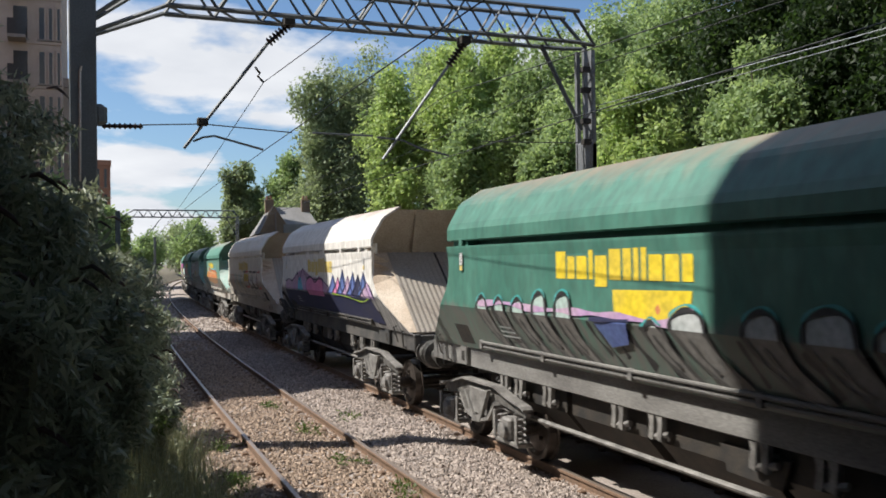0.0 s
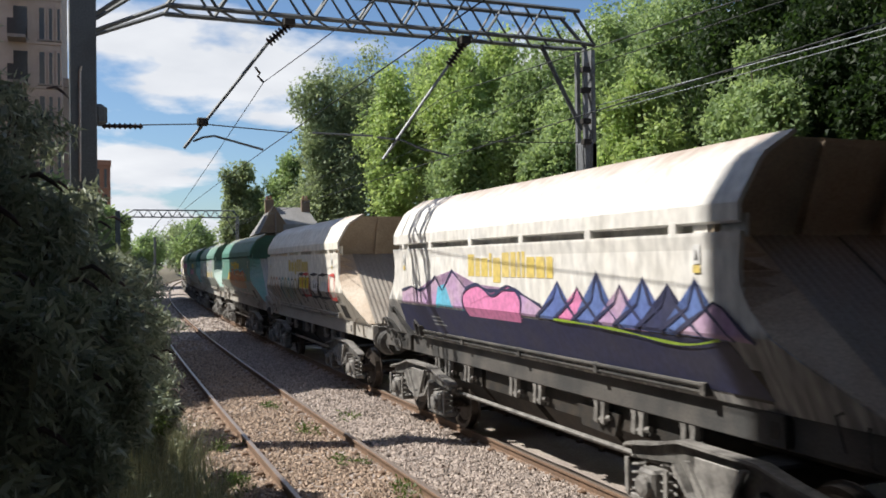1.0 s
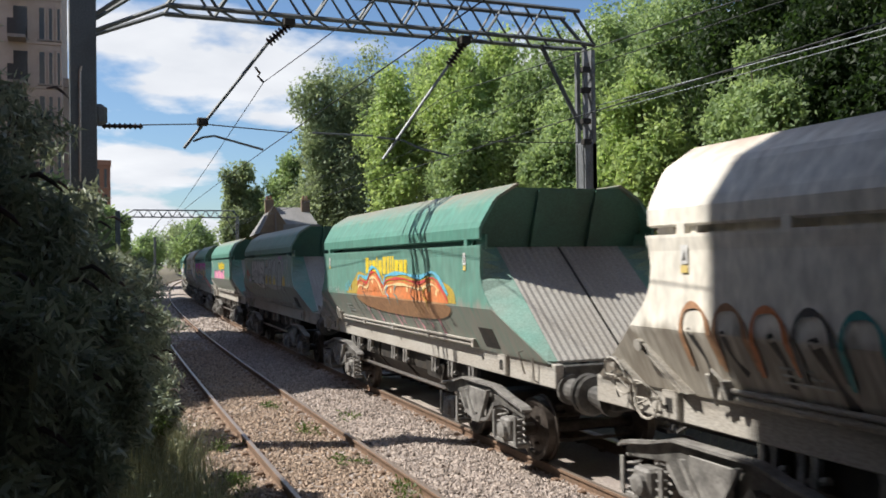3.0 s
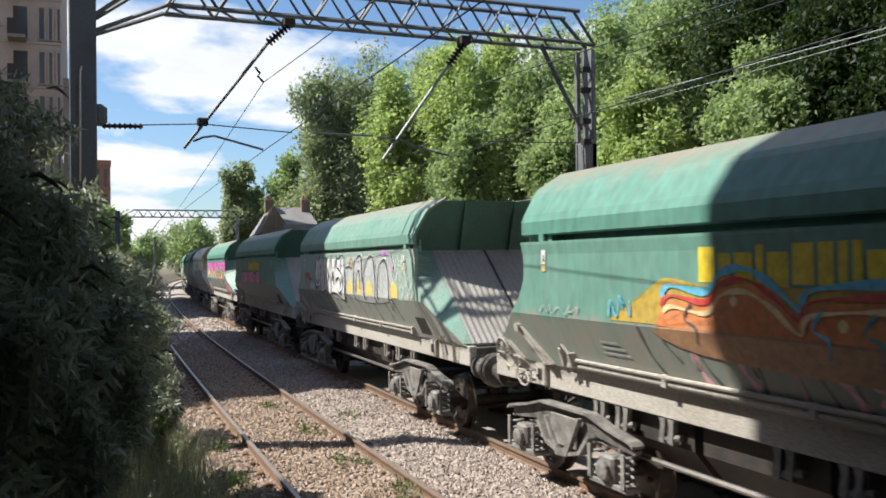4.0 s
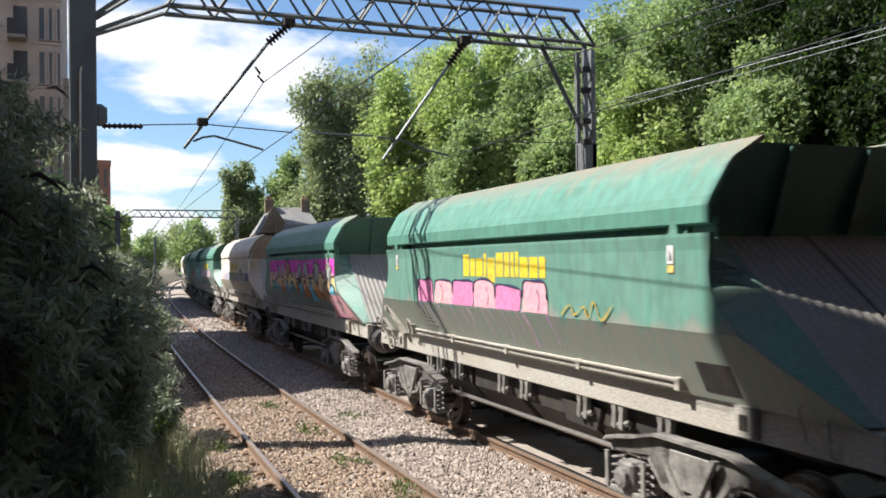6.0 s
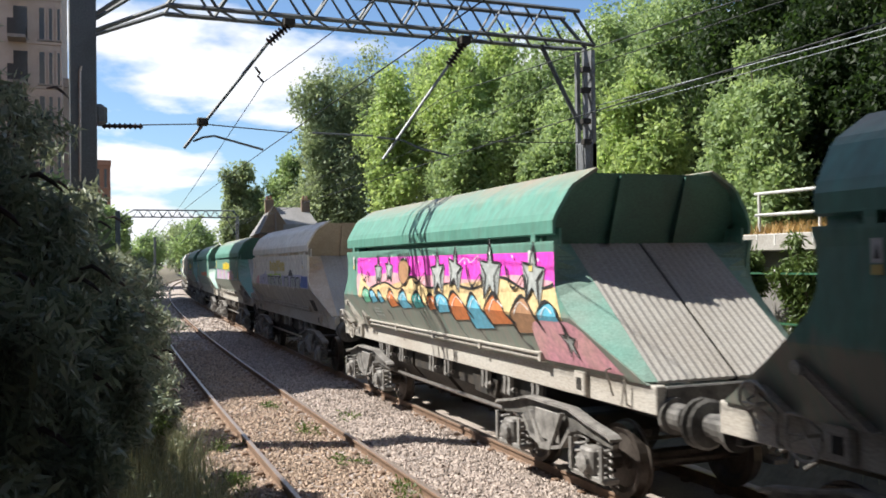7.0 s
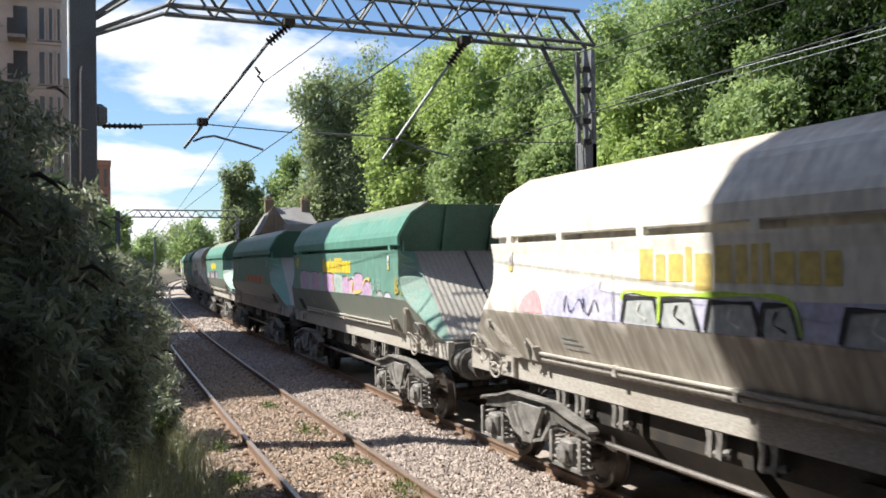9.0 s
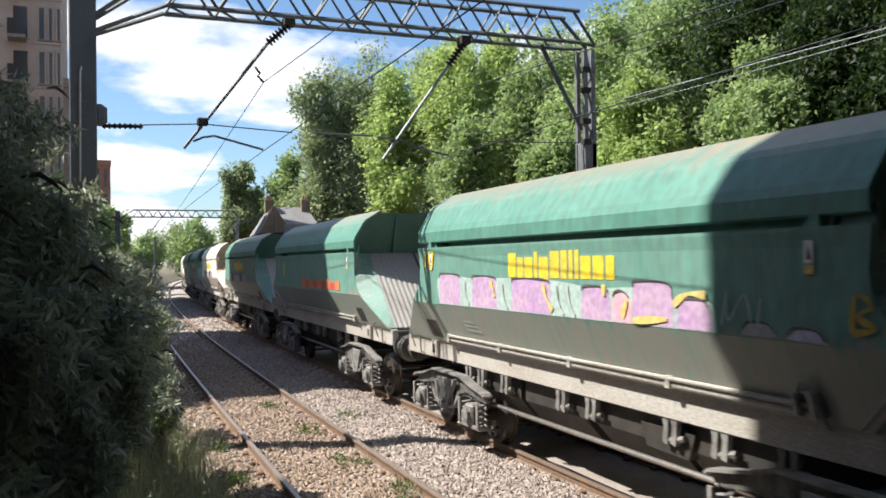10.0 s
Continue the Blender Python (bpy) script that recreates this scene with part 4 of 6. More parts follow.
def side_4(w):
    # silver piece with wavering black contours, then a paler one with yellow patches
    mass = [(-3.1, 2.4), (-2.93, 2.86), (-2.75, 2.74), (-2.57, 2.88), (-2.2, 2.87), (-1.82, 2.86), (-1.48, 2.87), (-1.1, 2.86), (-0.85, 2.76), (-0.6, 2.86), (-0.4, 2.78),
            (-0.36, 2.4), (-0.36, 2.0), (-0.6, 1.86), (-0.9, 1.95), (-1.2, 2.02), (-1.5, 2.0), (-1.8, 1.95), (-2.05, 2.06), (-2.37, 1.98), (-2.7, 2.14), (-3.0, 2.1)]
    w.patch("graffiti_fill", CHALK, smooth_line(mass, True, 3))
    w.stroke("graffiti_outline", BLACK, smooth_line(mass, True, 3), 0.045, True)
    for line in (((-2.6, 2.86), (-2.62, 2.7), (-2.45, 2.5), (-2.6, 2.3), (-2.4, 2.0)), ((-2.2, 2.85), (-2.26, 2.6), (-2.12, 2.36), (-2.22, 2.1)), ((-1.85, 2.84), (-1.92, 2.6), (-1.72, 2.4), (-1.86, 2.2), (-1.76, 2.0)),
                 ((-1.48, 2.85), (-1.5, 2.5), (-1.52, 2.02)), ((-1.4, 2.3), (-1.32, 2.5), (-1.24, 2.2)), ((-0.98, 2.82), (-1.0, 2.6), (-0.75, 2.52), (-0.5, 2.4), (-0.5, 2.15), (-0.75, 2.02), (-0.95, 2.14)),
                 ((-2.95, 2.3), (-2.8, 2.2), (-2.68, 2.3)), ((-1.05, 2.3), (-0.8, 2.36), (-0.68, 2.24), (-0.72, 2.1))):
        w.stroke("graffiti_outline", BLACK, smooth_line(list(line)), 0.05)
    for u in (-2.4, -2.0, -1.62, -1.12, -0.62):
        w.stroke("graffiti_shade", SILVER, smooth_line([(u, 2.78), (u - 0.04, 2.5), (u + 0.05, 2.25)]), 0.07)
    w.patch("graffiti_fill", SILVER, smooth_line([(-0.2, 2.05), (-0.25, 2.6), (0.0, 2.84), (0.9, 2.84), (1.6, 2.8), (2.4, 2.84), (2.9, 2.6), (3.0, 2.05), (1.4, 1.9)], True, 4))
    for line in (((-0.2, 2.0), (-0.26, 2.5), (0.0, 2.6), (0.3, 2.55)), ((0.45, 1.95), (0.42, 2.5), (0.6, 2.76), (1.0, 2.78), (1.05, 2.3)), ((1.2, 1.95), (1.15, 2.4), (1.4, 2.74), (1.8, 2.76), (1.95, 2.3), (1.9, 1.9)),
                 ((2.1, 2.0), (2.2, 2.6), (2.6, 2.7), (2.8, 2.3), (2.75, 1.8)), ((0.6, 2.1), (0.66, 2.45), (0.86, 2.5), (0.9, 2.15))):
        w.stroke("graffiti_outline", CHARCOAL, smooth_line(list(line)), 0.06)
        w.stroke("graffiti_inner", CHALK, [(u + 0.07, z + 0.04) for u, z in smooth_line(list(line))], 0.025)
    for a, b in ((-0.1, 0.3), (0.62, 1.0), (1.3, 1.75), (2.85, 3.3)):
        w.patch("graffiti_patch", YELLOW_FADED, smooth_line([(a, 2.05), (a + 0.04, 2.24), ((a + b) / 2, 2.34), (b - 0.03, 2.24), (b, 2.05)]))
    w.stroke("graffiti_ring", MUSTARD, smooth_line([(0.1, 2.62), (0.14, 2.74), (0.26, 2.78), (0.36, 2.68), (0.26, 2.58), (0.2, 2.68)]), 0.04)
    w.stroke("graffiti_ring", RED, smooth_line([(-3.75, 1.80), (-3.8, 2.1), (-3.6, 2.3), (-3.35, 2.28)]), 0.055)
    w.patch("graffiti_patch", PALE_BLUE, smooth_line([(-3.6, 2.08), (-3.55, 2.22), (-3.3, 2.2), (-3.15, 2.08)], True))
    for k in range(3):
        scribble(w, RED, -4.15, -3.68, 2.22 + 0.05 * k, 2.45, 15, 22 + k, 0.014)
    w.stroke("graffiti_outline", LILAC, smooth_line([(2.3, 2.85), (2.9, 2.82), (3.05, 2.5)]), 0.09)
    for k in range(5):
        scribble(w, CHALK, 3.1 + 0.12 * k, 3.7 + 0.12 * k, 2.62 - 0.14 * k, 2.78 - 0.15 * k, 8, 30 + k, 0.018)
    drips(w, CHARCOAL, -3.6, 3.2, 11, 24, 1.97, 1.5, 0.05, 0.22)


def side_5(w):
    name_bars(w, YELLOW)
    blocks(w, -3.2, 1.3, 2.04, 2.46, 6, [PINK, ROSE], NAVY, 31, 0.03)
    drips(w, LILAC, -3.2, 1.3, 12, 32, 2.02, 1.6, 0.05, 0.1)
    scribble(w, MUSTARD, 1.6, 2.6, 2.05, 2.2, 8, 33)


def side_6(w):
    w.patch("graffiti_ground", MAGENTA, [(-4.2, 2.36), (4.2, 2.36), (4.2, 2.84), (-4.2, 2.84)])
    w.patch("graffiti_band", ROSE, smooth_line([(-4.2, 2.0), (-4.2, 2.45), (-3.2, 2.42), (-2.0, 2.5), (-0.8, 2.44), (0.4, 2.48), (1.6, 2.42), (3.0, 2.5), (4.2, 2.42)]) + [(4.2, 2.0)])
    w.patch("graffiti_wave", CREAM, smooth_line([(-4.2, 1.99), (-3.9, 2.45), (-3.4, 2.2), (-2.4, 2.3), (-1.6, 2.2), (-0.9, 2.42), (-0.1, 2.25), (0.8, 2.34), (1.7, 2.28), (2.6, 2.45), (3.4, 2.3), (4.2, 2.4)]) + [(4.2, 1.99)])
    w.stroke("graffiti_outline", BLACK, smooth_line([(-3.3, 2.2), (-2.4, 2.32), (-1.6, 2.22), (-0.9, 2.44), (-0.1, 2.27), (0.8, 2.36), (1.7, 2.3), (2.6, 2.47), (3.4, 2.32), (4.2, 2.42)]), 0.035)
    for i, (u, r) in enumerate(((-3.6, 0.3), (-3.15, 0.25), (-2.65, 0.2), (-1.95, 0.32), (-1.3, 0.34), (-0.6, 0.3), (0.05, 0.24), (0.5, 0.34), (1.15, 0.42), (1.8, 0.4), (2.5, 0.45), (3.25, 0.42), (3.9, 0.3))):
        m = (MINT, SKY_BLUE, SKY_BLUE, ORANGE, SKY_BLUE, TEAL, ORANGE, SKY_BLUE, ORANGE, SKY_BLUE, ORANGE, SKIN, SKY_BLUE)[i]
        lo = 1.93 - 0.35 * (r - 0.2) * (2 if u > 0.8 else 1) * (1 + 0.5 * math.sin(i * 2.3))
        dome = smooth_line([(u - r * 0.8, lo), (u - r * 0.95, lo + 0.2), (u - r * (0.3 + 0.2 * math.sin(i)), 2.07 + r * 0.42), (u + r * 0.6, 2.06 + r * 0.25 * math.cos(i)), (u + r * 1.0, lo + 0.05)])
        w.patch("graffiti_dome", m, dome)
        w.stroke("graffiti_outline", BLACK, dome, 0.045)
        w.stroke("graffiti_shine", CHALK, smooth_line([(u - r * 0.6, 2.0), (u - r * 0.2, 2.04 + r * 0.3), (u + r * 0.4, 2.02 + r * 0.15)]), 0.02)
    for i, (u, z, r) in enumerate(((-2.75, 2.52, 0.27), (-2.1, 2.56, 0.25), (0.35, 2.50, 0.34), (1.05, 2.56, 0.32), (2.3, 2.53, 0.40), (3.55, 2.5, 0.36))):
        star(w, u, z, r, 40 + i)
    # a round tan head with a dark tuft, as plain shapes
    w.patch("graffiti_head", SKIN, smooth_line([(-1.55, 2.5), (-1.5, 2.68), (-1.2, 2.74), (-1.0, 2.6), (-1.05, 2.42), (-1.25, 2.3), (-1.45, 2.36)], True))
    w.stroke("graffiti_outline", BLACK, smooth_line([(-1.55, 2.5), (-1.5, 2.68), (-1.2, 2.74), (-1.0, 2.6), (-1.05, 2.42), (-1.25, 2.3), (-1.45, 2.36)], True), 0.03, True)
    for k in range(7):
        w.stroke("graffiti_tuft", BLACK, [(-1.5 + k * 0.07, 2.7), (-1.58 + k * 0.1, 2.84)], 0.04)
    w.patch("graffiti_corner", ROSE, smooth_line([(3.3, 1.46), (3.4, 1.9), (4.0, 1.97), (4.5, 1.93), (5.1, 1.46)]))
    star(w, 4.2, 1.74, 0.2, 47)
    for a, b in ((-3.9, -3.4), (-0.9, -0.2), (1.5, 2.0), (2.8, 3.3)):
        w.stroke("graffiti_outline", BLACK, smooth_line([(a, 2.62), (a + 0.1, 2.40), ((a + b) / 2, 2.34), (b, 2.5), (b + 0.05, 2.3)]), 0.04)
    for k in range(12):
        w.stroke("graffiti_shine", CHALK, [(-4.0 + k * 0.7, 2.80 - 0.05 * (k % 3)), (-3.97 + k * 0.7, 2.77 - 0.05 * (k % 3))], 0.03)
    scribble(w, CHALK, 1.3, 2.0, 2.66, 2.74, 7, 44, 0.015)
    drips(w, CHARCOAL, -3.8, 4.2, 8, 45, 1.8, 1.5, 0.05, 0.2)


def side_7(w):
    name_bars(w, YELLOW_FADED, -1.71, 0.83)
    w.patch("graffiti_band", PALE_BLUE, smooth_line([(-3.7, 2.04), (-3.5, 2.3), (-2.8, 2.36), (-2.4, 2.46), (-2.2, 2.32), (0.4, 2.34), (1.4, 2.36), (2.6, 2.38), (3.9, 2.36)]) + [(4.0, 2.04)])
    w.patch("graffiti_patch", ROSE, smooth_line([(-4.35, 2.05), (-4.2, 2.22), (-3.85, 2.32), (-3.7, 2.05)]))
    scribble(w, NAVY, -3.1, -2.5, 2.1, 2.26, 9, 51, 0.018)
    for i, (a, b) in enumerate(((-1.98, -1.4), (-1.36, -0.84), (-0.68, -0.05), (-0.02, 0.36), (0.82, 1.42), (1.78, 2.4), (2.5, 3.0))):
        cell = [(a - 0.03, 2.05), (a + 0.04, 2.30), (b - 0.06, 2.31), (b + 0.04, 2.05)]
        w.patch("graffiti_fill", SILVER, cell)
        w.stroke("graffiti_outline", BLACK, cell, 0.05)
        w.stroke("graffiti_line", (CHALK, BLACK)[i % 2], smooth_line([((a + b) / 2, 2.26), ((a + b) / 2 - 0.04, 2.16), ((a + b) / 2 + 0.1, 2.1)]), 0.025)
    w.stroke("graffiti_glow", LIME, smooth_line([(-2.0, 2.28), (-1.9, 2.36), (-1.4, 2.35), (-0.75, 2.36), (-0.2, 2.38), (0.3, 2.34), (0.42, 2.08)]), 0.045)
    w.stroke("graffiti_glow", LIME, [(-1.38, 2.08), (-1.36, 2.34)], 0.04)
    w.patch("graffiti_shadow", CHARCOAL, smooth_line([(1.4, 2.34), (1.55, 2.46), (1.75, 2.52), (1.95, 2.44), (2.1, 2.34)]))
    w.patch("graffiti_patch_blue", BLUE, [(3.05, 2.06), (3.1, 2.2), (3.2, 2.36), (3.6, 2.33), (3.9, 2.36), (3.97, 2.06)])
    w.stroke("graffiti_streak", RED, [(-2.02, 2.12), (-1.85, 2.26)], 0.06)
    for u in (-2.15, 1.5):
        w.stroke("sheet_seam", CHARCOAL, [(u, 2.06), (u, 2.86)], 0.012)


def side_8(w):
    name_bars(w, YELLOW, -1.9, 0.62)
    for u in (-4.9, -4.75, -4.6):
        w.stroke("graffiti_corner", YELLOW, [(u, 2.58), (u + 0.04, 2.84)], 0.06)
    w.patch("graffiti_ground", PALE_MINT, smooth_line([(-4.3, 2.04), (-4.3, 2.46), (-3.0, 2.44), (-1.8, 2.46), (-0.6, 2.44), (0.2, 2.38), (1.0, 2.4), (1.6, 2.3), (2.1, 2.3), (2.2, 2.04)]))
    for a, b, hi, m in ((-4.3, -3.5, 2.50, LILAC), (-3.05, -2.25, 2.48, LILAC), (-1.78, -0.78, 2.46, LILAC), (-0.06, 0.5, 2.40, LILAC), (0.56, 0.88, 2.36, ROSE), (0.92, 1.56, 2.47, LILAC), (1.64, 2.1, 2.32, LILAC), (2.5, 2.9, 2.16, SILVER), (3.0, 3.4, 2.14, PALE_BLUE)):
        cell = smooth_line([(a, 2.05), (a + 0.02, hi - 0.06), (a + 0.1, hi), (b - 0.08, hi - 0.01), (b, hi - 0.1), (b + 0.03, 2.05)], False, 3)
        w.patch("graffiti_fill", m, cell)
        w.stroke("graffiti_outline", CHARCOAL, cell[3:-4], 0.025)
    for line in (((-2.42, 2.42), (-2.32, 2.3), (-2.3, 2.2)), ((-0.92, 2.4), (-0.85, 2.25), (-0.7, 2.1)), ((0.4, 2.42), (0.42, 2.3)), ((0.75, 2.1), (0.84, 2.28)), ((1.6, 2.26), (1.8, 2.36), (2.06, 2.36)), ((0.95, 2.08), (1.5, 2.12))):
        w.stroke("graffiti_glow", YELLOW_FADED, smooth_line(list(line)), 0.07)
    for u in (-0.6, -0.35, -3.3, -2.05):
        w.stroke("graffiti_line", SILVER, smooth_line([(u, 2.4), (u + 0.05, 2.2), (u + 0.16, 2.07)]), 0.03)
    for u in (3.65, 3.95):
        w.stroke("graffiti_tag", MUSTARD, smooth_line([(u, 2.14), (u + 0.03, 2.4), (u + 0.18, 2.34), (u + 0.05, 2.26), (u + 0.2, 2.18), (u, 2.14)]), 0.05)
    scribble(w, SILVER, 2.3, 2.8, 2.1, 2.34, 7, 64, 0.02)


def side_9(w):
    w.patch("name_bar", YELLOW, [(-3.9, 2.3), (-3.75, 2.3), (-3.75, 2.7), (-3.9, 2.7)])
    blocks(w, -1.4, 2.6, 2.08, 2.32, 9, [ORANGE, RED], ORANGE, 71, 0.02)


def side_plain(w):
    name_bars(w, YELLOW)
    blocks(w, -3.2, 2.0, 2.02, 2.38, 6, [SILVER, CHARCOAL, LILAC], CHARCOAL, w.layer + 80, 0.04)


ALONG = (0.12, 0.12, 0.16, 0.20, 0.28, 0.32, 0.45, 0.57, 0.70, 0.70)     # where each side's paint sits along it
SIDES = [side_0, side_1, side_2, side_3, side_4, side_5, side_6, side_7, side_8, side_9]
for n, (wagon, _) in enumerate(TRAIN):
    wall_side = Wall(wagon, ALONG[n] if n < len(ALONG) else 0.0)
    (SIDES[n] if n < len(SIDES) else side_plain)(wall_side)
    plates(wall_side)
    wall_side.done()


# ---- ground and line ----
BALLAST = material("ballast_stone", (0.36, 0.31, 0.275), 0.9, 0.0, (0.24, 0.205, 0.19), 1.5, 0.8, bump=0.6, bump_scale=26)
STONE = material("loose_ballast_stones", (0.37, 0.31, 0.27), 0.85, 0.0, (0.28, 0.24, 0.22), 9.0, 0.6, bump=0.3, bump_scale=60, island=0.45)
STONE_WARM = material("rusty_ballast_stones", (0.34, 0.255, 0.19), 0.85, 0.0, (0.25, 0.19, 0.145), 9.0, 0.6, bump=0.3, bump_scale=60, island=0.45)
EARTH = material("dry_earth_and_litter", (0.15, 0.125, 0.08), 0.95, 0.0, (0.085, 0.075, 0.05), 0.8, 0.9, bump=0.7, bump_scale=9)
RAIL_SIDE = material("rusty_rail_steel", (0.21, 0.135, 0.09), 0.8, 0.2, (0.14, 0.095, 0.07), 7.0, 0.8, bump=0.2)
RAIL_TOP = material("worn_rail_head", (0.40, 0.33, 0.28), 0.45, 0.7, (0.33, 0.26, 0.21), 9.0, 0.6, bump=0.02)
CONCRETE = material("grey_concrete", (0.36, 0.345, 0.32), 0.85, 0.0, (0.27, 0.255, 0.23), 2.0, 0.7, bump=0.25)
STEEL = material("galvanised_steel", (0.24, 0.255, 0.27), 0.55, 0.5, (0.17, 0.18, 0.19), 3.0, 0.7, bump=0.08)
STEEL_GREY = material("grey_painted_steel", (0.12, 0.135, 0.145), 0.6, 0.2, (0.085, 0.095, 0.1), 2.0, 0.7, bump=0.08)
WIRE = material("dark_contact_wire", (0.06, 0.06, 0.06), 0.5, 0.5, bump=0)
WIRE_PALE = material("pale_feeder_wire", (0.45, 0.47, 0.48), 0.4, 0.4, bump=0)
INSULATOR = material("brown_insulator", (0.03, 0.02, 0.018), 0.3, 0.0, bump=0)


def height(x, y):
    """Lie of the land across the line."""
    x = x - bend(y)
    n = noise.noise((x * 0.25, y * 0.25, 3.0)) * 0.12
    if x < 1.5:
        return -0.42 + min(1.0, max(0.0, (1.5 - x) / 2.6)) * 1.25 + n
    if x < 8.6:
        return -0.42
    return -0.42 + min(1.0, max(0.0, (x - 8.6) / 1.8)) * 1.6 + min(1.0, max(0.0, (x - 14.0) / 8)) * 1.5 + n


def sheet(name, xs, ys, z, mat):
    verts = [(x + (bend(y) if -120 < y < 320 else bend(320 if y > 0 else 120)), y, z(x + bend(y), y)) for y in ys for x in xs]
    w = len(xs)
    faces = [(j * w + i, j * w + i + 1, (j + 1) * w + i + 1, (j + 1) * w + i) for j in range(len(ys) - 1) for i in range(w - 1)]
    return raw(name, verts, faces, mat, smooth=True)


xs = [-1500, -400, -120, -50, -25, -14, -9, -6, -4, -3, -2, -1.4, -0.9, -0.4, 0.1, 0.6, 1.1, 1.5, 3, 6, 8.6, 9.1, 9.6, 10.1, 10.6, 12, 14, 16, 18, 22, 30, 50, 120, 400, 1500]
ys = [-800, -200, -60, -30, -15] + [i * 1.0 for i in range(-8, 40)] + [40 + i * 4 for i in range(30)] + [180, 220, 320, 700, 2500]
tagged(sheet("ground", xs, ys, height, EARTH), "dry earth and leaf litter beside the railway", "ground", kind="structure")

bx = [0.6, 1.3, 1.7, 2.0, 2.5, 3.0, 3.5, 3.9, 4.2, 4.66, 5.1, 5.4, 5.9, 6.4, 6.9, 7.3, 7.7, 8.1, 8.5]
bz = [-0.60, -0.46, -0.18, -0.16, -0.15, -0.14, -0.15, -0.15, -0.12, -0.07, -0.12, -0.15, -0.15, -0.14, -0.15, -0.15, -0.17, -0.33, -0.46]


def bed(x, y):
    return float(np.interp(x - bend(y), bx, bz)) + noise.noise((x * 1.3, y * 1.3, 0.0)) * 0.03


tagged(sheet("ballast_bed", bx, [i * 0.5 for i in range(-16, 120)] + [60 + 3 * i for i in range(70)], bed, BALLAST), "pinkish grey crushed stone ballast under both tracks", "ballast", kind="structure")


def stones(name, mat, count, x0, x1, y0, y1, size, seed):
    rng = np.random.default_rng(seed)
    base = np.array([(1, 0, 0), (-1, 0, 0), (0, 1, 0), (0, -1, 0), (0, 0, 1), (0, 0, -1)], float)
    tri = np.array([(0, 2, 4), (2, 1, 4), (1, 3, 4), (3, 0, 4), (2, 0, 5), (1, 2, 5), (3, 1, 5), (0, 3, 5)])
    x, y = rng.uniform(x0, x1, count), y0 + (y1 - y0) * rng.uniform(0, 1, count) ** 1.4
    s = size * rng.uniform(0.55, 1.35, count)
    v = base[None] * rng.uniform(0.6, 1.25, (count, 6, 1)) + rng.normal(0, 0.25, (count, 6, 3))
    v *= s[:, None, None] * np.array([1, 1, 0.75])
    a = rng.uniform(0, 6.28, count)
    c, n = np.cos(a)[:, None], np.sin(a)[:, None]
    vx, vy = v[..., 0] * c - v[..., 1] * n, v[..., 0] * n + v[..., 1] * c
    z = np.interp(x, bx, bz)
    px = x + CURVE * y * y / 2
    verts = np.stack([vx + px[:, None], vy + y[:, None], v[..., 2] + z[:, None] + 0.012], -1).reshape(-1, 3)
    faces = (tri[None] + np.arange(count)[:, None, None] * 6).reshape(-1, 3)
    return raw(name, verts.tolist(), faces.tolist(), mat)


tagged(stones("ballast_stones", STONE, 33000, 3.6, 5.8, 7, 34, 0.030, 1), "loose grey pink crushed stones between the tracks", "ballast", kind="stuff")
tagged(stones("ballast_stones", STONE_WARM, 31000, 1.5, 3.75, 7, 34, 0.030, 2), "loose rust-stained crushed stones in the nearer track", "ballast", kind="stuff")
tagged(stones("ballast_stones", STONE, 9000, 1.2, 8.2, 30, 75, 0.05, 3), "loose crushed stones along the line", "ballast", kind="stuff")


def rail(name, offset, label):
    ys = [-16 + 1.0 * i for i in range(80)] + [64 + 4 * i for i in range(55)]
    prof = [(-0.07, -0.16), (0.07, -0.16), (0.07, -0.145), (0.012, -0.12), (0.012, -0.045), (0.036, -0.035), (0.036, -0.006), (0.028, 0.0),
            (-0.028, 0.0), (-0.036, -0.006), (-0.036, -0.035), (-0.012, -0.045), (-0.012, -0.12), (-0.07, -0.145)]
    k = len(prof)
    verts = [(offset + bend(y) + u, y, w) for y in ys for u, w in prof]
    faces, tops = [], []
    for j in range(len(ys) - 1):
        for i in range(k):
            faces.append((j * k + i, j * k + (i + 1) % k, (j + 1) * k + (i + 1) % k, (j + 1) * k + i))
            tops.append(1 if i == 7 else 0)
    ob = raw(name, verts, faces, RAIL_SIDE)
    ob.data.materials.append(RAIL_TOP)
    for p, m in zip(ob.data.polygons, tops):
        p.material_index = m
    return tagged(ob, label, "rail", "running rails")


for track in (TRACK_NEAR, TRACK_FAR):
    for s in (-1, 1):
        rail("rail", track + s * GAUGE / 2, "rusty steel rail with a bright worn head")

# sleepers with rail clips
bm = prism(bmesh.new(), [(-1.25, -0.36), (1.25, -0.36), (1.25, -0.20), (1.1, -0.185), (0.55, -0.165), (-0.55, -0.165), (-1.1, -0.185), (-1.25, -0.20)], "y", -0.12, 0.12)
first = tagged(part("sleeper", bm, CONCRETE), "grey concrete sleeper part buried in ballast", "sleeper", "sleepers under the tracks")
for s in (-1, 1):
    for k in (-1, 1):
        bm = box(bmesh.new(), s * GAUGE / 2 + k * 0.115 - 0.045, s * GAUGE / 2 + k * 0.115 + 0.045, -0.05, 0.05, -0.165, -0.10, 0.012)
        part("rail_clip", bm, RAIL_SIDE, first)
for track in (TRACK_NEAR, TRACK_FAR):
    for i in range(70):
        y = 5.4 + 0.66 * i
        if track == TRACK_NEAR and i == 0:
            first.matrix_basis = on_line(track, y)
        else:
            copy_thing(first, on_line(track, y))


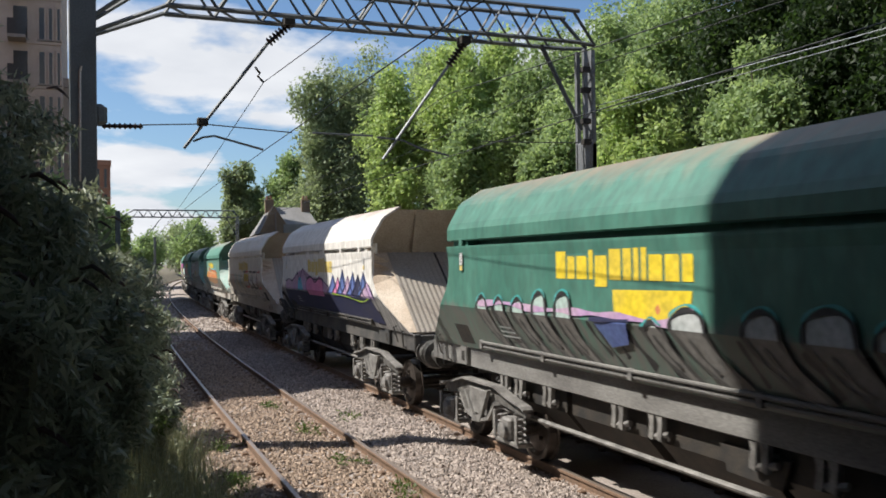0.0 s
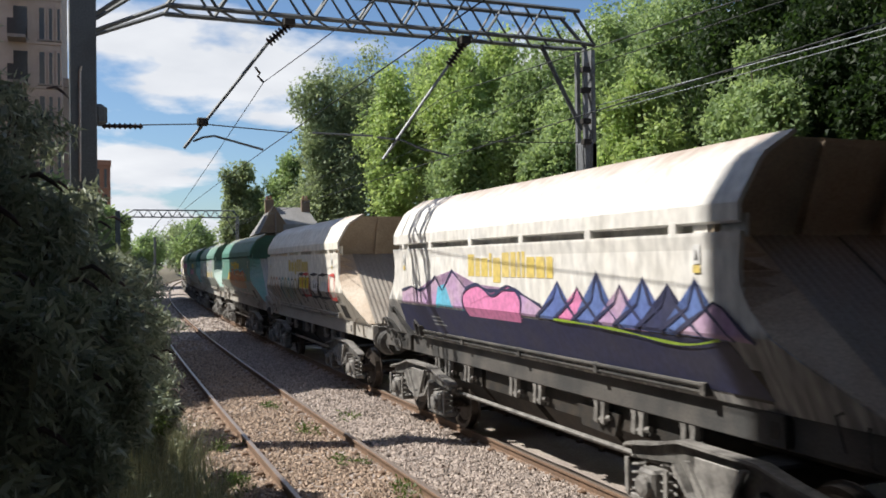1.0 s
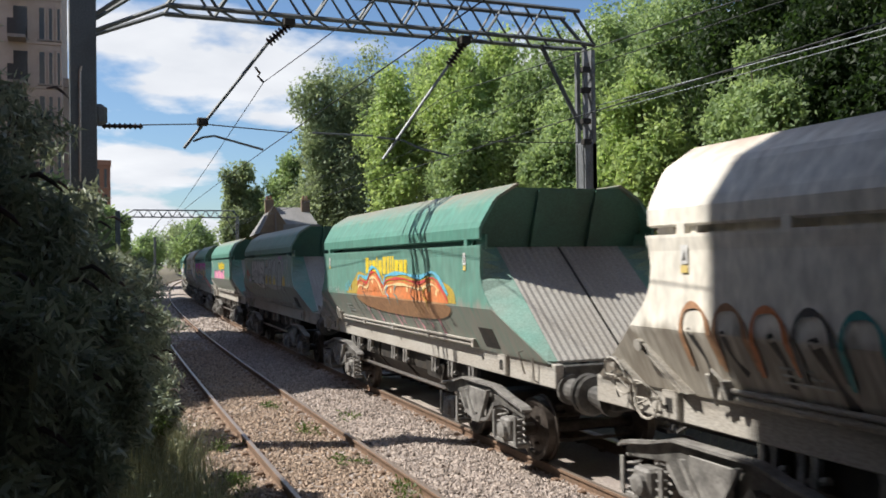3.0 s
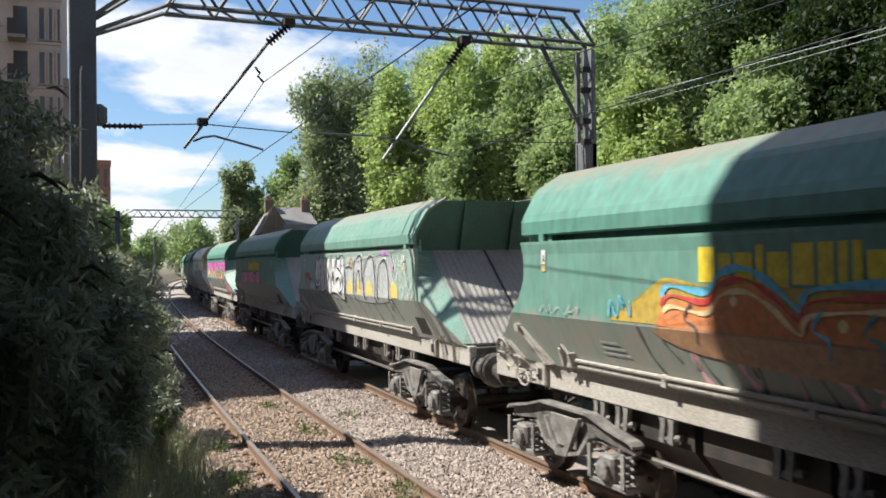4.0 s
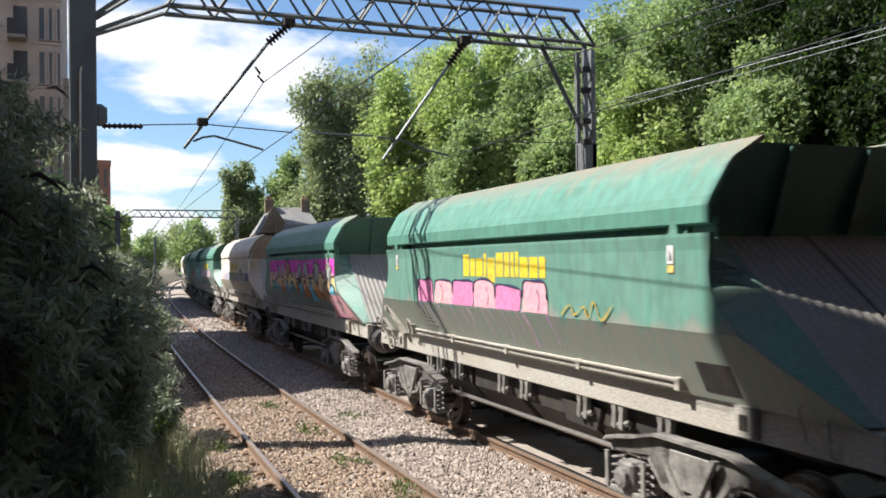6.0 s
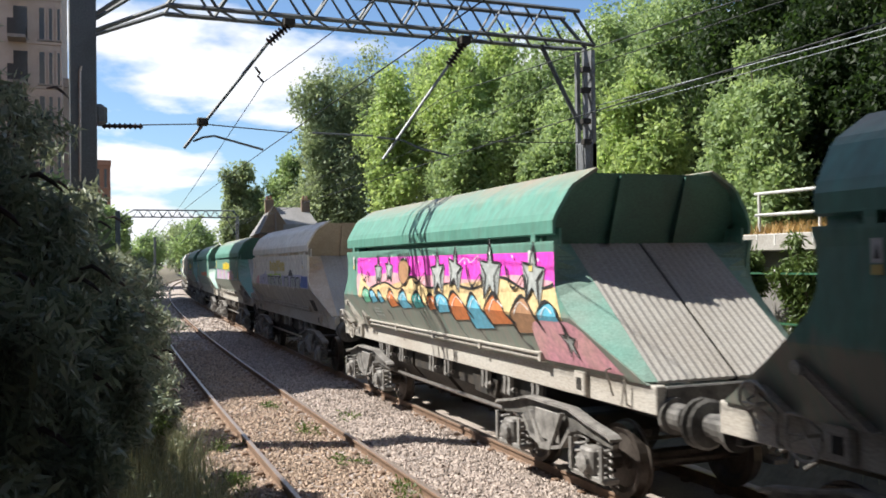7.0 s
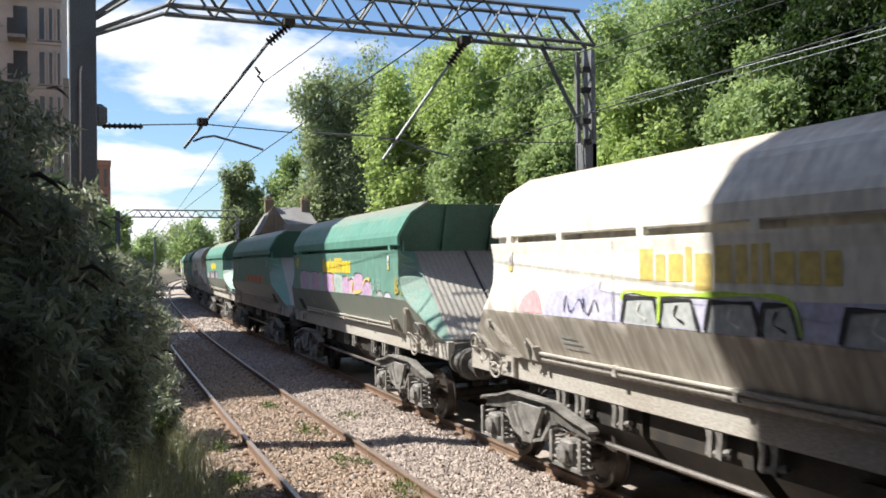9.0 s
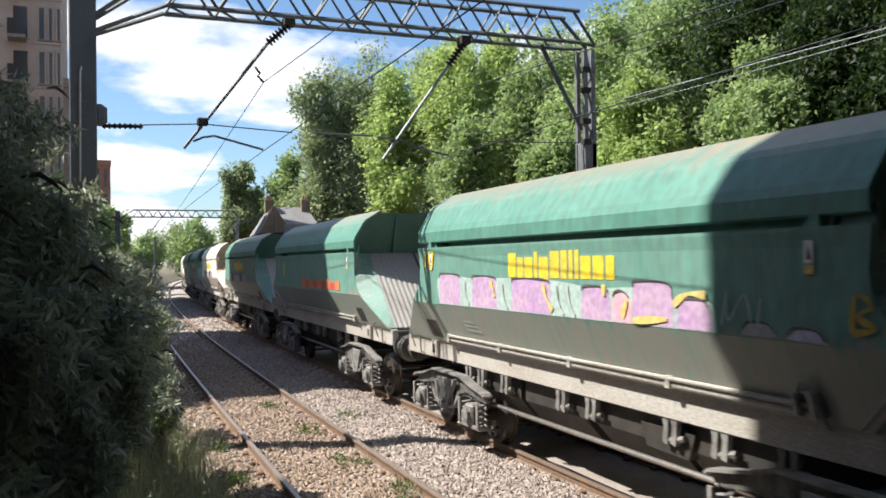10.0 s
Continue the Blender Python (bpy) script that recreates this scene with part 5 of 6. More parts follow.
# ---- overhead line ----
def truss(parent, name, x0, x1, y, z0, z1, depth, mat, bay=0.80, r=0.042):
    for yy in (y - depth / 2, y + depth / 2):
        for z in (z0, z1):
            part("chord", tube(bmesh.new(), [(x0, yy, z), (x1, yy, z)], r, 4), mat, parent)
    n = int((x1 - x0) / bay)
    for i in range(n):
        a, b, c = x0 + i * bay, x0 + (i + 0.5) * bay, x0 + (i + 1) * bay
        for yy in (y - depth / 2, y + depth / 2):
            part("lacing_bar", tube(bmesh.new(), [(a, yy, z0), (b, yy, z1), (c, yy, z0)], r * 0.7, 4), mat, parent)
        part("cross_bar", tube(bmesh.new(), [(a, y - depth / 2, z0), (b, y + depth / 2, z0)], r * 0.6, 4), mat, parent)
        part("cross_bar", tube(bmesh.new(), [(a, y - depth / 2, z1), (b, y + depth / 2, z1)], r * 0.6, 4), mat, parent)


def insulator(bm, a, b, r=0.075, discs=8):
    a, b = Vector(a), Vector(b)
    n = (b - a).length
    prof = [(0.02, 0)]
    for i in range(discs):
        d = n * (i + 0.5) / discs
        prof += [(0.03, d - n * 0.3 / discs), (r, d), (0.03, d + n * 0.3 / discs)]
    lathe(bm, prof + [(0.02, n)], a, b - a, 10)
    return bm


def make_gantry(y, mast_left, mast_right, near=True):
    o = bend(y)
    g = tagged(new("overhead_gantry"), "grey steel lattice gantry carrying the overhead wires on two masts", "gantry", "overhead line gantries")
    g.matrix_basis = pose(o, y, 0)
    bm = box(bmesh.new(), mast_left - 0.2, mast_left + 0.2, -0.2, 0.2, -0.5, 7.35, 0.02)
    part("mast", bm, STEEL_GREY, g, "broad grey box-section mast")
    for yy in (-0.14, 0.14):
        bm = box(bmesh.new(), mast_right - 0.14, mast_right - 0.06, yy - 0.04, yy + 0.04, 0.5, 6.75)
        part("mast_channel", bm, STEEL, g)
    part("mast_channel", box(bmesh.new(), mast_right + 0.04, mast_right + 0.12, -0.16, 0.16, 0.5, 6.75), STEEL, g)
    for i in range(9):
        z = 1.0 + i * 0.62
        part("mast_lacing", tube(bmesh.new(), [(mast_right - 0.1, -0.14, z), (mast_right + 0.08, -0.14, z + 0.31), (mast_right - 0.1, -0.14, z + 0.62)], 0.022, 4), STEEL, g)
    part("mast_base", box(bmesh.new(), mast_right - 0.14, mast_right + 0.14, -0.16, 0.16, 0.3, 4.95, 0.02), STEEL, g, "pale steel lower mast")
    x0, x1 = mast_left + 1.25, mast_right
    truss(g, "beam", x0, x1 - 0.28, 0, 6.84, 7.44, 0.55, STEEL_GREY)
    # beam ends: raked down to the masts
    for yy in (-0.25, 0.25):
        part("end_strut", tube(bmesh.new(), [(x0, yy, 6.84), (mast_left + 0.15, yy * 0.5, 6.36)], 0.035, 4), STEEL_GREY, g)
        part("end_strut", tube(bmesh.new(), [(x0, yy, 7.44), (mast_left + 0.15, yy * 0.5, 6.60)], 0.035, 4), STEEL_GREY, g)
        part("end_strut", tube(bmesh.new(), [(x1 - 0.4, yy, 7.44), (x1 + 0.12, yy * 0.6, 6.84)], 0.04, 4), STEEL_GREY, g)
        part("end_strut", tube(bmesh.new(), [(x1 - 0.3, yy, 6.84), (x1 + 0.12, yy * 0.6, 6.84)], 0.04, 4), STEEL_GREY, g)
    part("knee_brace", tube(bmesh.new(), [(x1 - 0.97, 0, 6.8), (x1 - 0.1, 0, 5.2)], 0.045, 6), STEEL_GREY, g)
    if not near:
        for x in (2.7, 6.1):
            part("drop_arm", tube(bmesh.new(), [(x + 0.5, 0, 6.84), (x - 1.3, 0, 4.6)], 0.03, 5), STEEL_GREY, g)
        return g
    for top, ins, low, pull in (((3.16, 6.86), (2.80, 6.42), (1.41, 4.59), (2.58, 6.0)), ((6.42, 6.80), (6.10, 6.27), (4.82, 4.51), None)):
        arm = part("drop_arm", tube(bmesh.new(), [(ins[0], 0, ins[1]), (low[0], 0, low[1])], 0.028, 7), STEEL if pull is None else STEEL_GREY, g)
        part("insulator", insulator(bmesh.new(), (top[0], 0, top[1] - 0.1), (ins[0], 0, ins[1]), 0.085, 7), INSULATOR, arm)
        part("hanger", box(bmesh.new(), top[0] - 0.09, top[0] + 0.09, -0.12, 0.12, top[1] - 0.12, top[1] + 0.02), DARK, arm)
    for a in ([(1.56, 4.71), (1.72, 4.78), (1.90, 4.81), (2.70, 4.61)], [(4.72, 4.90), (5.2, 4.86), (5.55, 4.72), (6.09, 4.62)], [(3.55, 4.93), (4.64, 4.92)]):
        part("registration_arm", tube(bmesh.new(), [(x, 0, z) for x, z in a], 0.02, 6), STEEL_GREY, g)
    part("clamp", box(bmesh.new(), 1.62, 1.80, -0.06, 0.06, 4.97, 5.10, 0.02), DARK, g)
    part("messenger_clamp", tube(bmesh.new(), [(2.58, 0, 6.0), (2.66, 0, 5.9), (2.62, 0, 5.85), (2.72, 0, 5.75)], 0.02, 5), DARK, g)
    part("stay_insulator", insulator(bmesh.new(), (0.16, 0, 4.90), (0.78, 0, 4.92), 0.055, 8), INSULATOR, g)
    part("span_wire", tube(bmesh.new(), [(0.1, 0, 4.90), (1.7, 0, 5.0), (3.2, 0, 4.92)], 0.010, 4), WIRE, g)
    part("span_wire", tube(bmesh.new(), [(6.77, 0, 4.90), (8.8, 0, 4.95)], 0.010, 4), WIRE, g)
    part("bracket", lathe(bmesh.new(), [(0.05, -0.15), (0.13, -0.1), (0.13, 0.12), (0.05, 0.18)], (0.12, -0.05, 5.05), (0, 0, 1), 10), STEEL_GREY, g)
    part("earth_rod", tube(bmesh.new(), [(-0.16, -0.22, 4.0), (-0.15, -0.22, 5.7), (-0.13, -0.22, 5.78)], 0.02, 6), BRIGHT, g)
    for z in (6.35, 5.95, 5.35, 4.95):
        part("mast_clamp", box(bmesh.new(), mast_right - 0.19, mast_right - 0.02, -0.22, -0.1, z - 0.05, z + 0.05), DARK, g)
    return g


make_gantry(15.0, -0.11, 9.0)
make_gantry(80.0, -0.4, 9.6, False)
make_gantry(154.0, -0.4, 9.6, False)
make_gantry(-48.0, -0.4, 9.6, False)


def wire(offset, z_at, label, r=0.008, mat=WIRE, y0=-48, y1=154, sag=0.0, spans=(-48, 15, 80, 154)):
    pts = []
    for a, b in zip(spans, spans[1:]):
        for i in range(16):
            f = i / 16
            y = a + (b - a) * f
            pts.append((offset + bend(y), y, z_at - sag * 4 * f * (1 - f)))
    pts.append((offset + bend(spans[-1]), spans[-1], z_at))
    return tagged(part("overhead_wire", tube(bmesh.new(), pts, r, 4), mat), label, "wire", "overhead wires")


for x in (2.72, 6.1):
    wire(x, 4.60, "dark contact wire over the track")
    wire(x, 5.75, "sagging catenary wire over the track", sag=1.1)
wire(9.25, 5.70, "pale feeder wire beside the line", 0.009, WIRE_PALE, sag=0.5, spans=(-48, 15))
wire(9.45, 5.60, "pale feeder wire beside the line", 0.007, WIRE_PALE, sag=0.3, spans=(-48, 15))
wire(9.2, 6.5, "thin wire beside the line", 0.008, WIRE, sag=0.6)


# ---- buildings ----
BRICK = material("buff_brick", (0.42, 0.335, 0.29), 0.9, 0.0, (0.35, 0.275, 0.235), 1.2, 0.8, bump=0.2)
BRICK_RED = material("red_brown_brick", (0.30, 0.16, 0.11), 0.9, 0.0, (0.22, 0.12, 0.09), 1.2, 0.8, bump=0.2)
HOUSE_BRICK = material("old_tan_brick", (0.25, 0.185, 0.13), 0.9, 0.0, (0.17, 0.125, 0.09), 1.0, 0.8, bump=0.2)
SLATE = material("slate_roof", (0.25, 0.245, 0.24), 0.7, 0.0, (0.18, 0.175, 0.17), 0.8, 0.8, bump=0.3)
GLASS = material("dark_window_glass", (0.03, 0.035, 0.04), 0.1, 0.0, bump=0)
FRAME = material("brown_grey_window_frame", (0.23, 0.19, 0.17), 0.6, bump=0)


def block(name, x0, x1, y0, y1, z1, mat, label, storeys, bays):
    b = tagged(new(name), label, "apartment block")
    part("wall", box(bmesh.new(), x0, x1, y0, y1, -1.0, z1), mat, b)
    part("parapet", box(bmesh.new(), x0 - 0.15, x1 + 0.15, y0 - 0.15, y1 + 0.15, z1, z1 + 0.7), mat, b)
    sh = (z1 - 3.0) / storeys
    for s in range(storeys):
        for k in range(bays):
            y = y0 + (y1 - y0) * (k + 0.5) / bays
            z = 2.6 + s * sh
            w = part("window", box(bmesh.new(), x1 - 0.10, x1 + 0.012, y - 0.8, y + 0.8, z, z + sh * 0.62), GLASS, b)
            part("window_frame", box(bmesh.new(), x1 - 0.05, x1 + 0.03, y - 0.9, y - 0.8, z - 0.05, z + sh * 0.62 + 0.05), FRAME, w)
            part("window_sill", box(bmesh.new(), x1 - 0.05, x1 + 0.08, y - 0.9, y + 0.9, z - 0.12, z - 0.03), FRAME, w)
            if k % 2 == 0:
                part("balcony", box(bmesh.new(), x1, x1 + 1.1, y - 1.6, y + 1.6, z - 0.35, z - 0.15), FRAME, b)
    return b


def tower(x0, x1, y0, y1, z1, mat, label, columns, storey, balconies=()):
    """A block whose end wall faces the station; columns are window bays on that wall."""
    b = tagged(new("apartment_block"), label, "apartment block")
    part("wall", box(bmesh.new(), x0, x1, y0, y1, -1.0, z1), mat, b)
    part("parapet", box(bmesh.new(), x0 - 0.1, x1 + 0.1, y0 - 0.1, y1 + 0.1, z1, z1 + 0.6), mat, b)
    for z in np.arange(3.0, z1 - storey * 0.8, storey):
        part("string_course", box(bmesh.new(), x0, x1 + 0.04, y0 - 0.06, y0, z - 0.3, z - 0.12), mat, b)
        for a, c in columns:
            w = part("window", box(bmesh.new(), a, c, y0 - 0.012, y0 + 0.1, z, z + storey * 0.72), GLASS, b)
            part("window_frame", box(bmesh.new(), a - 0.09, a, y0 - 0.07, y0 + 0.05, z - 0.05, z + storey * 0.76), mat, w)
            part("window_frame", box(bmesh.new(), c, c + 0.09, y0 - 0.07, y0 + 0.05, z - 0.05, z + storey * 0.76), mat, w)
            part("window_sill", box(bmesh.new(), a - 0.1, c + 0.1, y0 - 0.12, y0 + 0.02, z - 0.1, z), FRAME, w)
        for a, c in balconies:
            s = part("balcony", box(bmesh.new(), a, c, y0 - 1.3, y0, z - 0.25, z - 0.05), FRAME, b)
            part("balcony_front", box(bmesh.new(), a, c, y0 - 1.3, y0 - 1.25, z - 0.05, z + 0.9), GLASS, s)
    return b


tower(-24, -1.25, 60, 84, 34, BRICK, "tall buff brick apartment block with dark window columns", ((-2.5, -2.2), (-1.95, -1.76), (-1.47, -1.32), (-3.95, -3.15), (-7.2, -6.4)), 2.75, ((-4.2, -3.2),))
tower(-8, 0.55, 64, 80, 14.6, BRICK, "lower buff brick wing of the apartment block", ((-0.9, -0.4),), 3.1)
tower(-14, 2.9, 112, 126, 14.6, BRICK_RED, "red brown brick block farther along the line", ((1.2, 1.7), (2.2, 2.5)), 3.0)
block("apartment_block", -26, -7.0, -26, 11.47, 32, BRICK_RED, "tall red brown brick apartment block close beside the line", 8, 5)
block("apartment_block", -19, -7.0, 26.05, 43.5, 19.6, BRICK, "brick apartment block standing beside the line", 5, 3)

house = tagged(new("house"), "old brick house with a slate roof and two chimney stacks", "house")
house.matrix_basis = pose(13.6, 75, 0, 0, 0, -6)
part("wall", box(bmesh.new(), 0, 5.2, 0, 8, 0.0, 5.2), HOUSE_BRICK, house)
bm = bmesh.new()
q = [bm.verts.new(p) for p in ((-0.3, -0.2, 5.2), (5.5, -0.2, 5.2), (5.5, 8.2, 5.2), (-0.3, 8.2, 5.2), (1.1, 3.2, 7.65), (4.4, 3.2, 7.65))]
for w in ((0, 1, 5, 4), (1, 2, 5), (2, 3, 4, 5), (3, 0, 4), (3, 2, 1, 0)):
    bm.faces.new([q[k] for k in w])
part("roof", bm, SLATE, house)
bm = prism(bmesh.new(), [(0.0, 5.3), (0.05, 5.3), (1.2, 7.5), (1.3, 7.5), (2.2, 6.1), (2.2, 5.3)], "y", -0.35, 2.9)
part("gable", bm, HOUSE_BRICK, house)
for x in (0.75, 3.9):
    c = part("chimney", box(bmesh.new(), x, x + 0.75, 2.6, 3.3, 6.4, 8.3, 0.03), HOUSE_BRICK, house)
    for k in (0.2, 0.5):
        part("chimney_pot", lathe(bmesh.new(), [(0.1, 0), (0.12, 0.05), (0.09, 0.35)], (x + k, 2.95, 8.3), (0, 0, 1), 8), BRICK_RED, c)
part("downpipe", tube(bmesh.new(), [(1.35, -0.42, 1.0), (1.35, -0.42, 7.0)], 0.06, 6), FRAME, house)
part("dormer", box(bmesh.new(), 2.0, 5.1, -0.5, 0.0, 4.2, 6.0), SLATE, house)


# ---- trees ----
BARK = material("grey_brown_bark", (0.10, 0.08, 0.06), 0.95, 0.0, (0.06, 0.05, 0.04), 3.0, 0.8, bump=0.8, bump_scale=12, stretch=(1, 1, 0.25))
# right-hand trees: shade painted into already dark foliage, hence nearly black
LEAF_SHADED = leaf_material("shaded_dark_leaves", (0.012, 0.027, 0.008), (0.038, 0.07, 0.02))
LEAF_MID = leaf_material("green_leaves", (0.13, 0.20, 0.09), (0.35, 0.46, 0.22))
LEAF_LIGHT = leaf_material("light_green_leaves", (0.18, 0.275, 0.09), (0.43, 0.54, 0.23))
LEAF_GREY = leaf_material("grey_green_leaves", (0.125, 0.17, 0.095), (0.34, 0.41, 0.25))


def leaf_mesh(name, v, mat, parent):
    """Loose triangles, three corners each."""
    me = bpy.data.meshes.new(name)
    n = len(v) // 3
    me.vertices.add(n * 3); me.loops.add(n * 3); me.polygons.add(n)
    me.vertices.foreach_set("co", np.ascontiguousarray(v, dtype=np.float32).ravel())
    me.loops.foreach_set("vertex_index", np.arange(n * 3, dtype=np.int32))
    me.polygons.foreach_set("loop_start", np.arange(0, n * 3, 3, dtype=np.int32))
    me.update()
    me.materials.append(mat)
    ob = new(name, me)
    ob.parent = parent
    return ob


def leaf_triangles(rng, centres, spread, per, size, out):
    n = len(centres) * per
    c = np.repeat(centres, per, 0) + np.clip(rng.normal(0, 1, (n, 3)), -1.9, 1.9) * np.repeat(spread, per, 0)[:, None] * np.array([1, 1, 1.25])
    d = rng.normal(0, 1, (n, 3)); d[:, 2] -= 0.3
    d /= np.linalg.norm(d, axis=1, keepdims=True)
    face = rng.normal(0, 0.6, (n, 3)) + np.array([0, 0, 0.4]) + np.repeat(out, per, 0) * 0.7
    e = np.cross(d, face)
    e /= np.linalg.norm(e, axis=1, keepdims=True) + 1e-6
    s = size * rng.uniform(0.6, 1.5, (n, 1))
    return np.stack([c - e * s * 0.32, c + d * s, c + e * s * 0.32], 1).reshape(-1, 3)


def leaf_quads(rng, centres, spread, per, size, droop=0.0, slim=0.55, out=None):
    """Many small leaves round each centre, as kite-shaped quads that face mostly outwards and up."""
    n = len(centres) * per
    c = np.repeat(centres, per, 0) + np.clip(rng.normal(0, 1, (n, 3)), -1.7, 1.7) * np.repeat(spread, per, 0)[:, None] * np.array([1, 1, 0.8])
    d = rng.normal(0, 1, (n, 3)); d[:, 2] -= droop
    d /= np.linalg.norm(d, axis=1, keepdims=True)
    face = rng.normal(0, 0.55, (n, 3)) + np.array([0, 0, 0.45])
    if out is not None:
        face += np.repeat(out, per, 0) * 0.8
    e = np.cross(d, face)
    e /= np.linalg.norm(e, axis=1, keepdims=True) + 1e-6
    s = size * rng.uniform(0.6, 1.4, (n, 1))
    tip, side = d * s, e * s * slim * 0.5
    v = np.stack([c, c + tip * 0.45 + side, c + tip, c + tip * 0.45 - side], 1).reshape(-1, 3)
    f = (np.arange(n)[:, None] * 4 + np.array([0, 1, 2, 3])).tolist()
    return v, f


def make_tree(x, y, tall, wide, leaf, label, seed, low=0.25, clumps=130, per=85, size=0.34, lean=0.0):
    rng = np.random.default_rng(seed)
    z0 = height(x, y) - 0.1
    tree = tagged(new("tree"), label, "tree")
    tree.matrix_basis = pose(x, y, z0)
    bm = bmesh.new()
    top = tall * 0.85
    stem = [(lean * f + 0.15 * math.sin(f * 5 + seed), 0.12 * math.cos(f * 4 + seed), top * f) for f in (0, 0.15, 0.3, 0.5, 0.7, 0.9, 1.0)]
    tube(bm, stem, [tall * 0.02 * k for k in (1.3, 1.0, 0.85, 0.65, 0.4, 0.2, 0.08)], 8)
    for i in range(9):
        f = rng.uniform(low * 0.9, 0.85)
        a, r = rng.uniform(0, 6.28), wide * rng.uniform(0.45, 0.85) * (1 - 0.4 * f)
        p = Vector((lean * f, 0, top * f))
        q = p + Vector((r * math.cos(a), r * math.sin(a), r * 0.8))
        tube(bm, [p, p.lerp(q, 0.5) + Vector((0, 0, 0.2)), q], [tall * 0.008, tall * 0.005, tall * 0.002], 5)
    part("trunk", bm, BARK, tree)
    # clumps sit on a few rounded masses, thick at the rim and open between
    heads = 27
    hu = rng.normal(0, 1, (heads, 3)); hu /= np.linalg.norm(hu, axis=1, keepdims=True)
    mid, hz = tall * (1 + low) / 2, tall * (1 - low) / 2
    hc = hu * np.array([wide * 0.66, wide * 0.66, hz * 0.76]) * rng.uniform(0.35, 1.0, (heads, 1))
    hc[0], hc[1] = (0, 0, hz * 0.7), (0, 0, hz * 0.1)
    hr = wide * rng.uniform(0.16, 0.38, heads)
    k = rng.integers(0, heads, clumps)
    u = rng.normal(0, 1, (clumps, 3)); u /= np.linalg.norm(u, axis=1, keepdims=True)
    c = hc[k] + u * (hr[k] * rng.uniform(0.3, 1.25, clumps))[:, None] * np.array([1, 1, 1.25])
    c += np.array([lean * 0.7, 0, mid])
    c[:, 2] = np.clip(c[:, 2], tall * low * 0.5, tall)
    v = leaf_triangles(rng, c, rng.uniform(0.08, 0.16, clumps) * wide, per, size, u)
    leaf_mesh("crown", v, leaf, tree)
    return tree


D, M, L, G = (LEAF_SHADED, "dark green broadleaf tree beside the line with shade painted into its leaves"), (LEAF_MID, "green broadleaf tree on the bank"), (LEAF_LIGHT, "light green leafy tree catching the sun"), (LEAF_GREY, "grey green leafy tree on the bank")
for i, (x, y, tall, wide, kind, low) in enumerate((
        (22.2, 84, 20.6, 5.4, G, 0.0), (27.2, 86, 23.5, 5.8, G, 0.02), (32.0, 82, 23.0, 5.8, G, 0.02), (27.5, 64, 18.0, 4.6, M, 0.05), (16.9, 49, 13.2, 2.9, L, 0.03), (19.6, 46, 14.2, 3.1, L, 0.04),
        (22.6, 47, 14.0, 3.4, L, 0.04), (25.8, 46, 14.6, 3.6, M, 0.05), (20.6, 38, 11.8, 2.8, M, 0.03), (17.2, 39, 8.0, 2.4, M, 0.02), (23.7, 37, 12.8, 3.2, M, 0.04), (26.8, 38, 14.0, 3.6, M, 0.06),
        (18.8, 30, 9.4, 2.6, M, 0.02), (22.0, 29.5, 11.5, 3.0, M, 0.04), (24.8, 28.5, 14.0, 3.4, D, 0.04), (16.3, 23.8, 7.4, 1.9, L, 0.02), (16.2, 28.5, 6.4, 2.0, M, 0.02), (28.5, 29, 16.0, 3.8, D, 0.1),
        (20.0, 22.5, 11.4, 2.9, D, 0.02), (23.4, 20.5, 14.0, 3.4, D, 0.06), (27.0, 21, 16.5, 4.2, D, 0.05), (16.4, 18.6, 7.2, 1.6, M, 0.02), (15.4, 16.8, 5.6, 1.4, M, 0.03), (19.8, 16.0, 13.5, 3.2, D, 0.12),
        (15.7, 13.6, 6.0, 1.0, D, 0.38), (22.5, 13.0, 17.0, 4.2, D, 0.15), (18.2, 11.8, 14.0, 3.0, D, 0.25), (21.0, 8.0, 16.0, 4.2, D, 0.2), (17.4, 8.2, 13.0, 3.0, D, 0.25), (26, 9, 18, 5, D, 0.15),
        (15.4, 94, 12.8, 3.0, G, 0.0), (20.0, 92, 13, 3.4, M, 0.04), (23.5, 88, 15, 4.0, G, 0.04), (17, 150, 10.6, 4.5, M, 0.03), (24, 150, 12.0, 5.0, M, 0.03), (31, 145, 12.5, 5.0, M, 0.03),
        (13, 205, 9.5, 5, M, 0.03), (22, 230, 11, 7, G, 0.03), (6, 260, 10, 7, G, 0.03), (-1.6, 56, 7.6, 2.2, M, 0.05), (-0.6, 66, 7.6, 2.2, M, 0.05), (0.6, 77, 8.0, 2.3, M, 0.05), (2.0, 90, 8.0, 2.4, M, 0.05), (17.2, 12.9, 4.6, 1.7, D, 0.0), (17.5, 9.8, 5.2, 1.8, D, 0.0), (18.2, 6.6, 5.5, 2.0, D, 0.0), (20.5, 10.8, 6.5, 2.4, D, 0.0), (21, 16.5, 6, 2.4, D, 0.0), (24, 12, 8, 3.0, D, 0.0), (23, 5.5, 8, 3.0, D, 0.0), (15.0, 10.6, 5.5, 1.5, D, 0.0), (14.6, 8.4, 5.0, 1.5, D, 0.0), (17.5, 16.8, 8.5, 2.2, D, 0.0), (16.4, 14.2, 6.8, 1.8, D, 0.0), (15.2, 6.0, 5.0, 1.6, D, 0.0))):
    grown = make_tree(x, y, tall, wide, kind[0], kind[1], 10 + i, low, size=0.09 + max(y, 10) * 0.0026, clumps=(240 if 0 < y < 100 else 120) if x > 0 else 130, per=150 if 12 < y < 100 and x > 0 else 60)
    # unseen copies behind the camera, added to block skylight on the wagon ends
    if kind is D and 12 < y < 29 and tall > 10:
        for k in range(1):
            yy = -4 - 5.0 * k - (i % 3) * 9
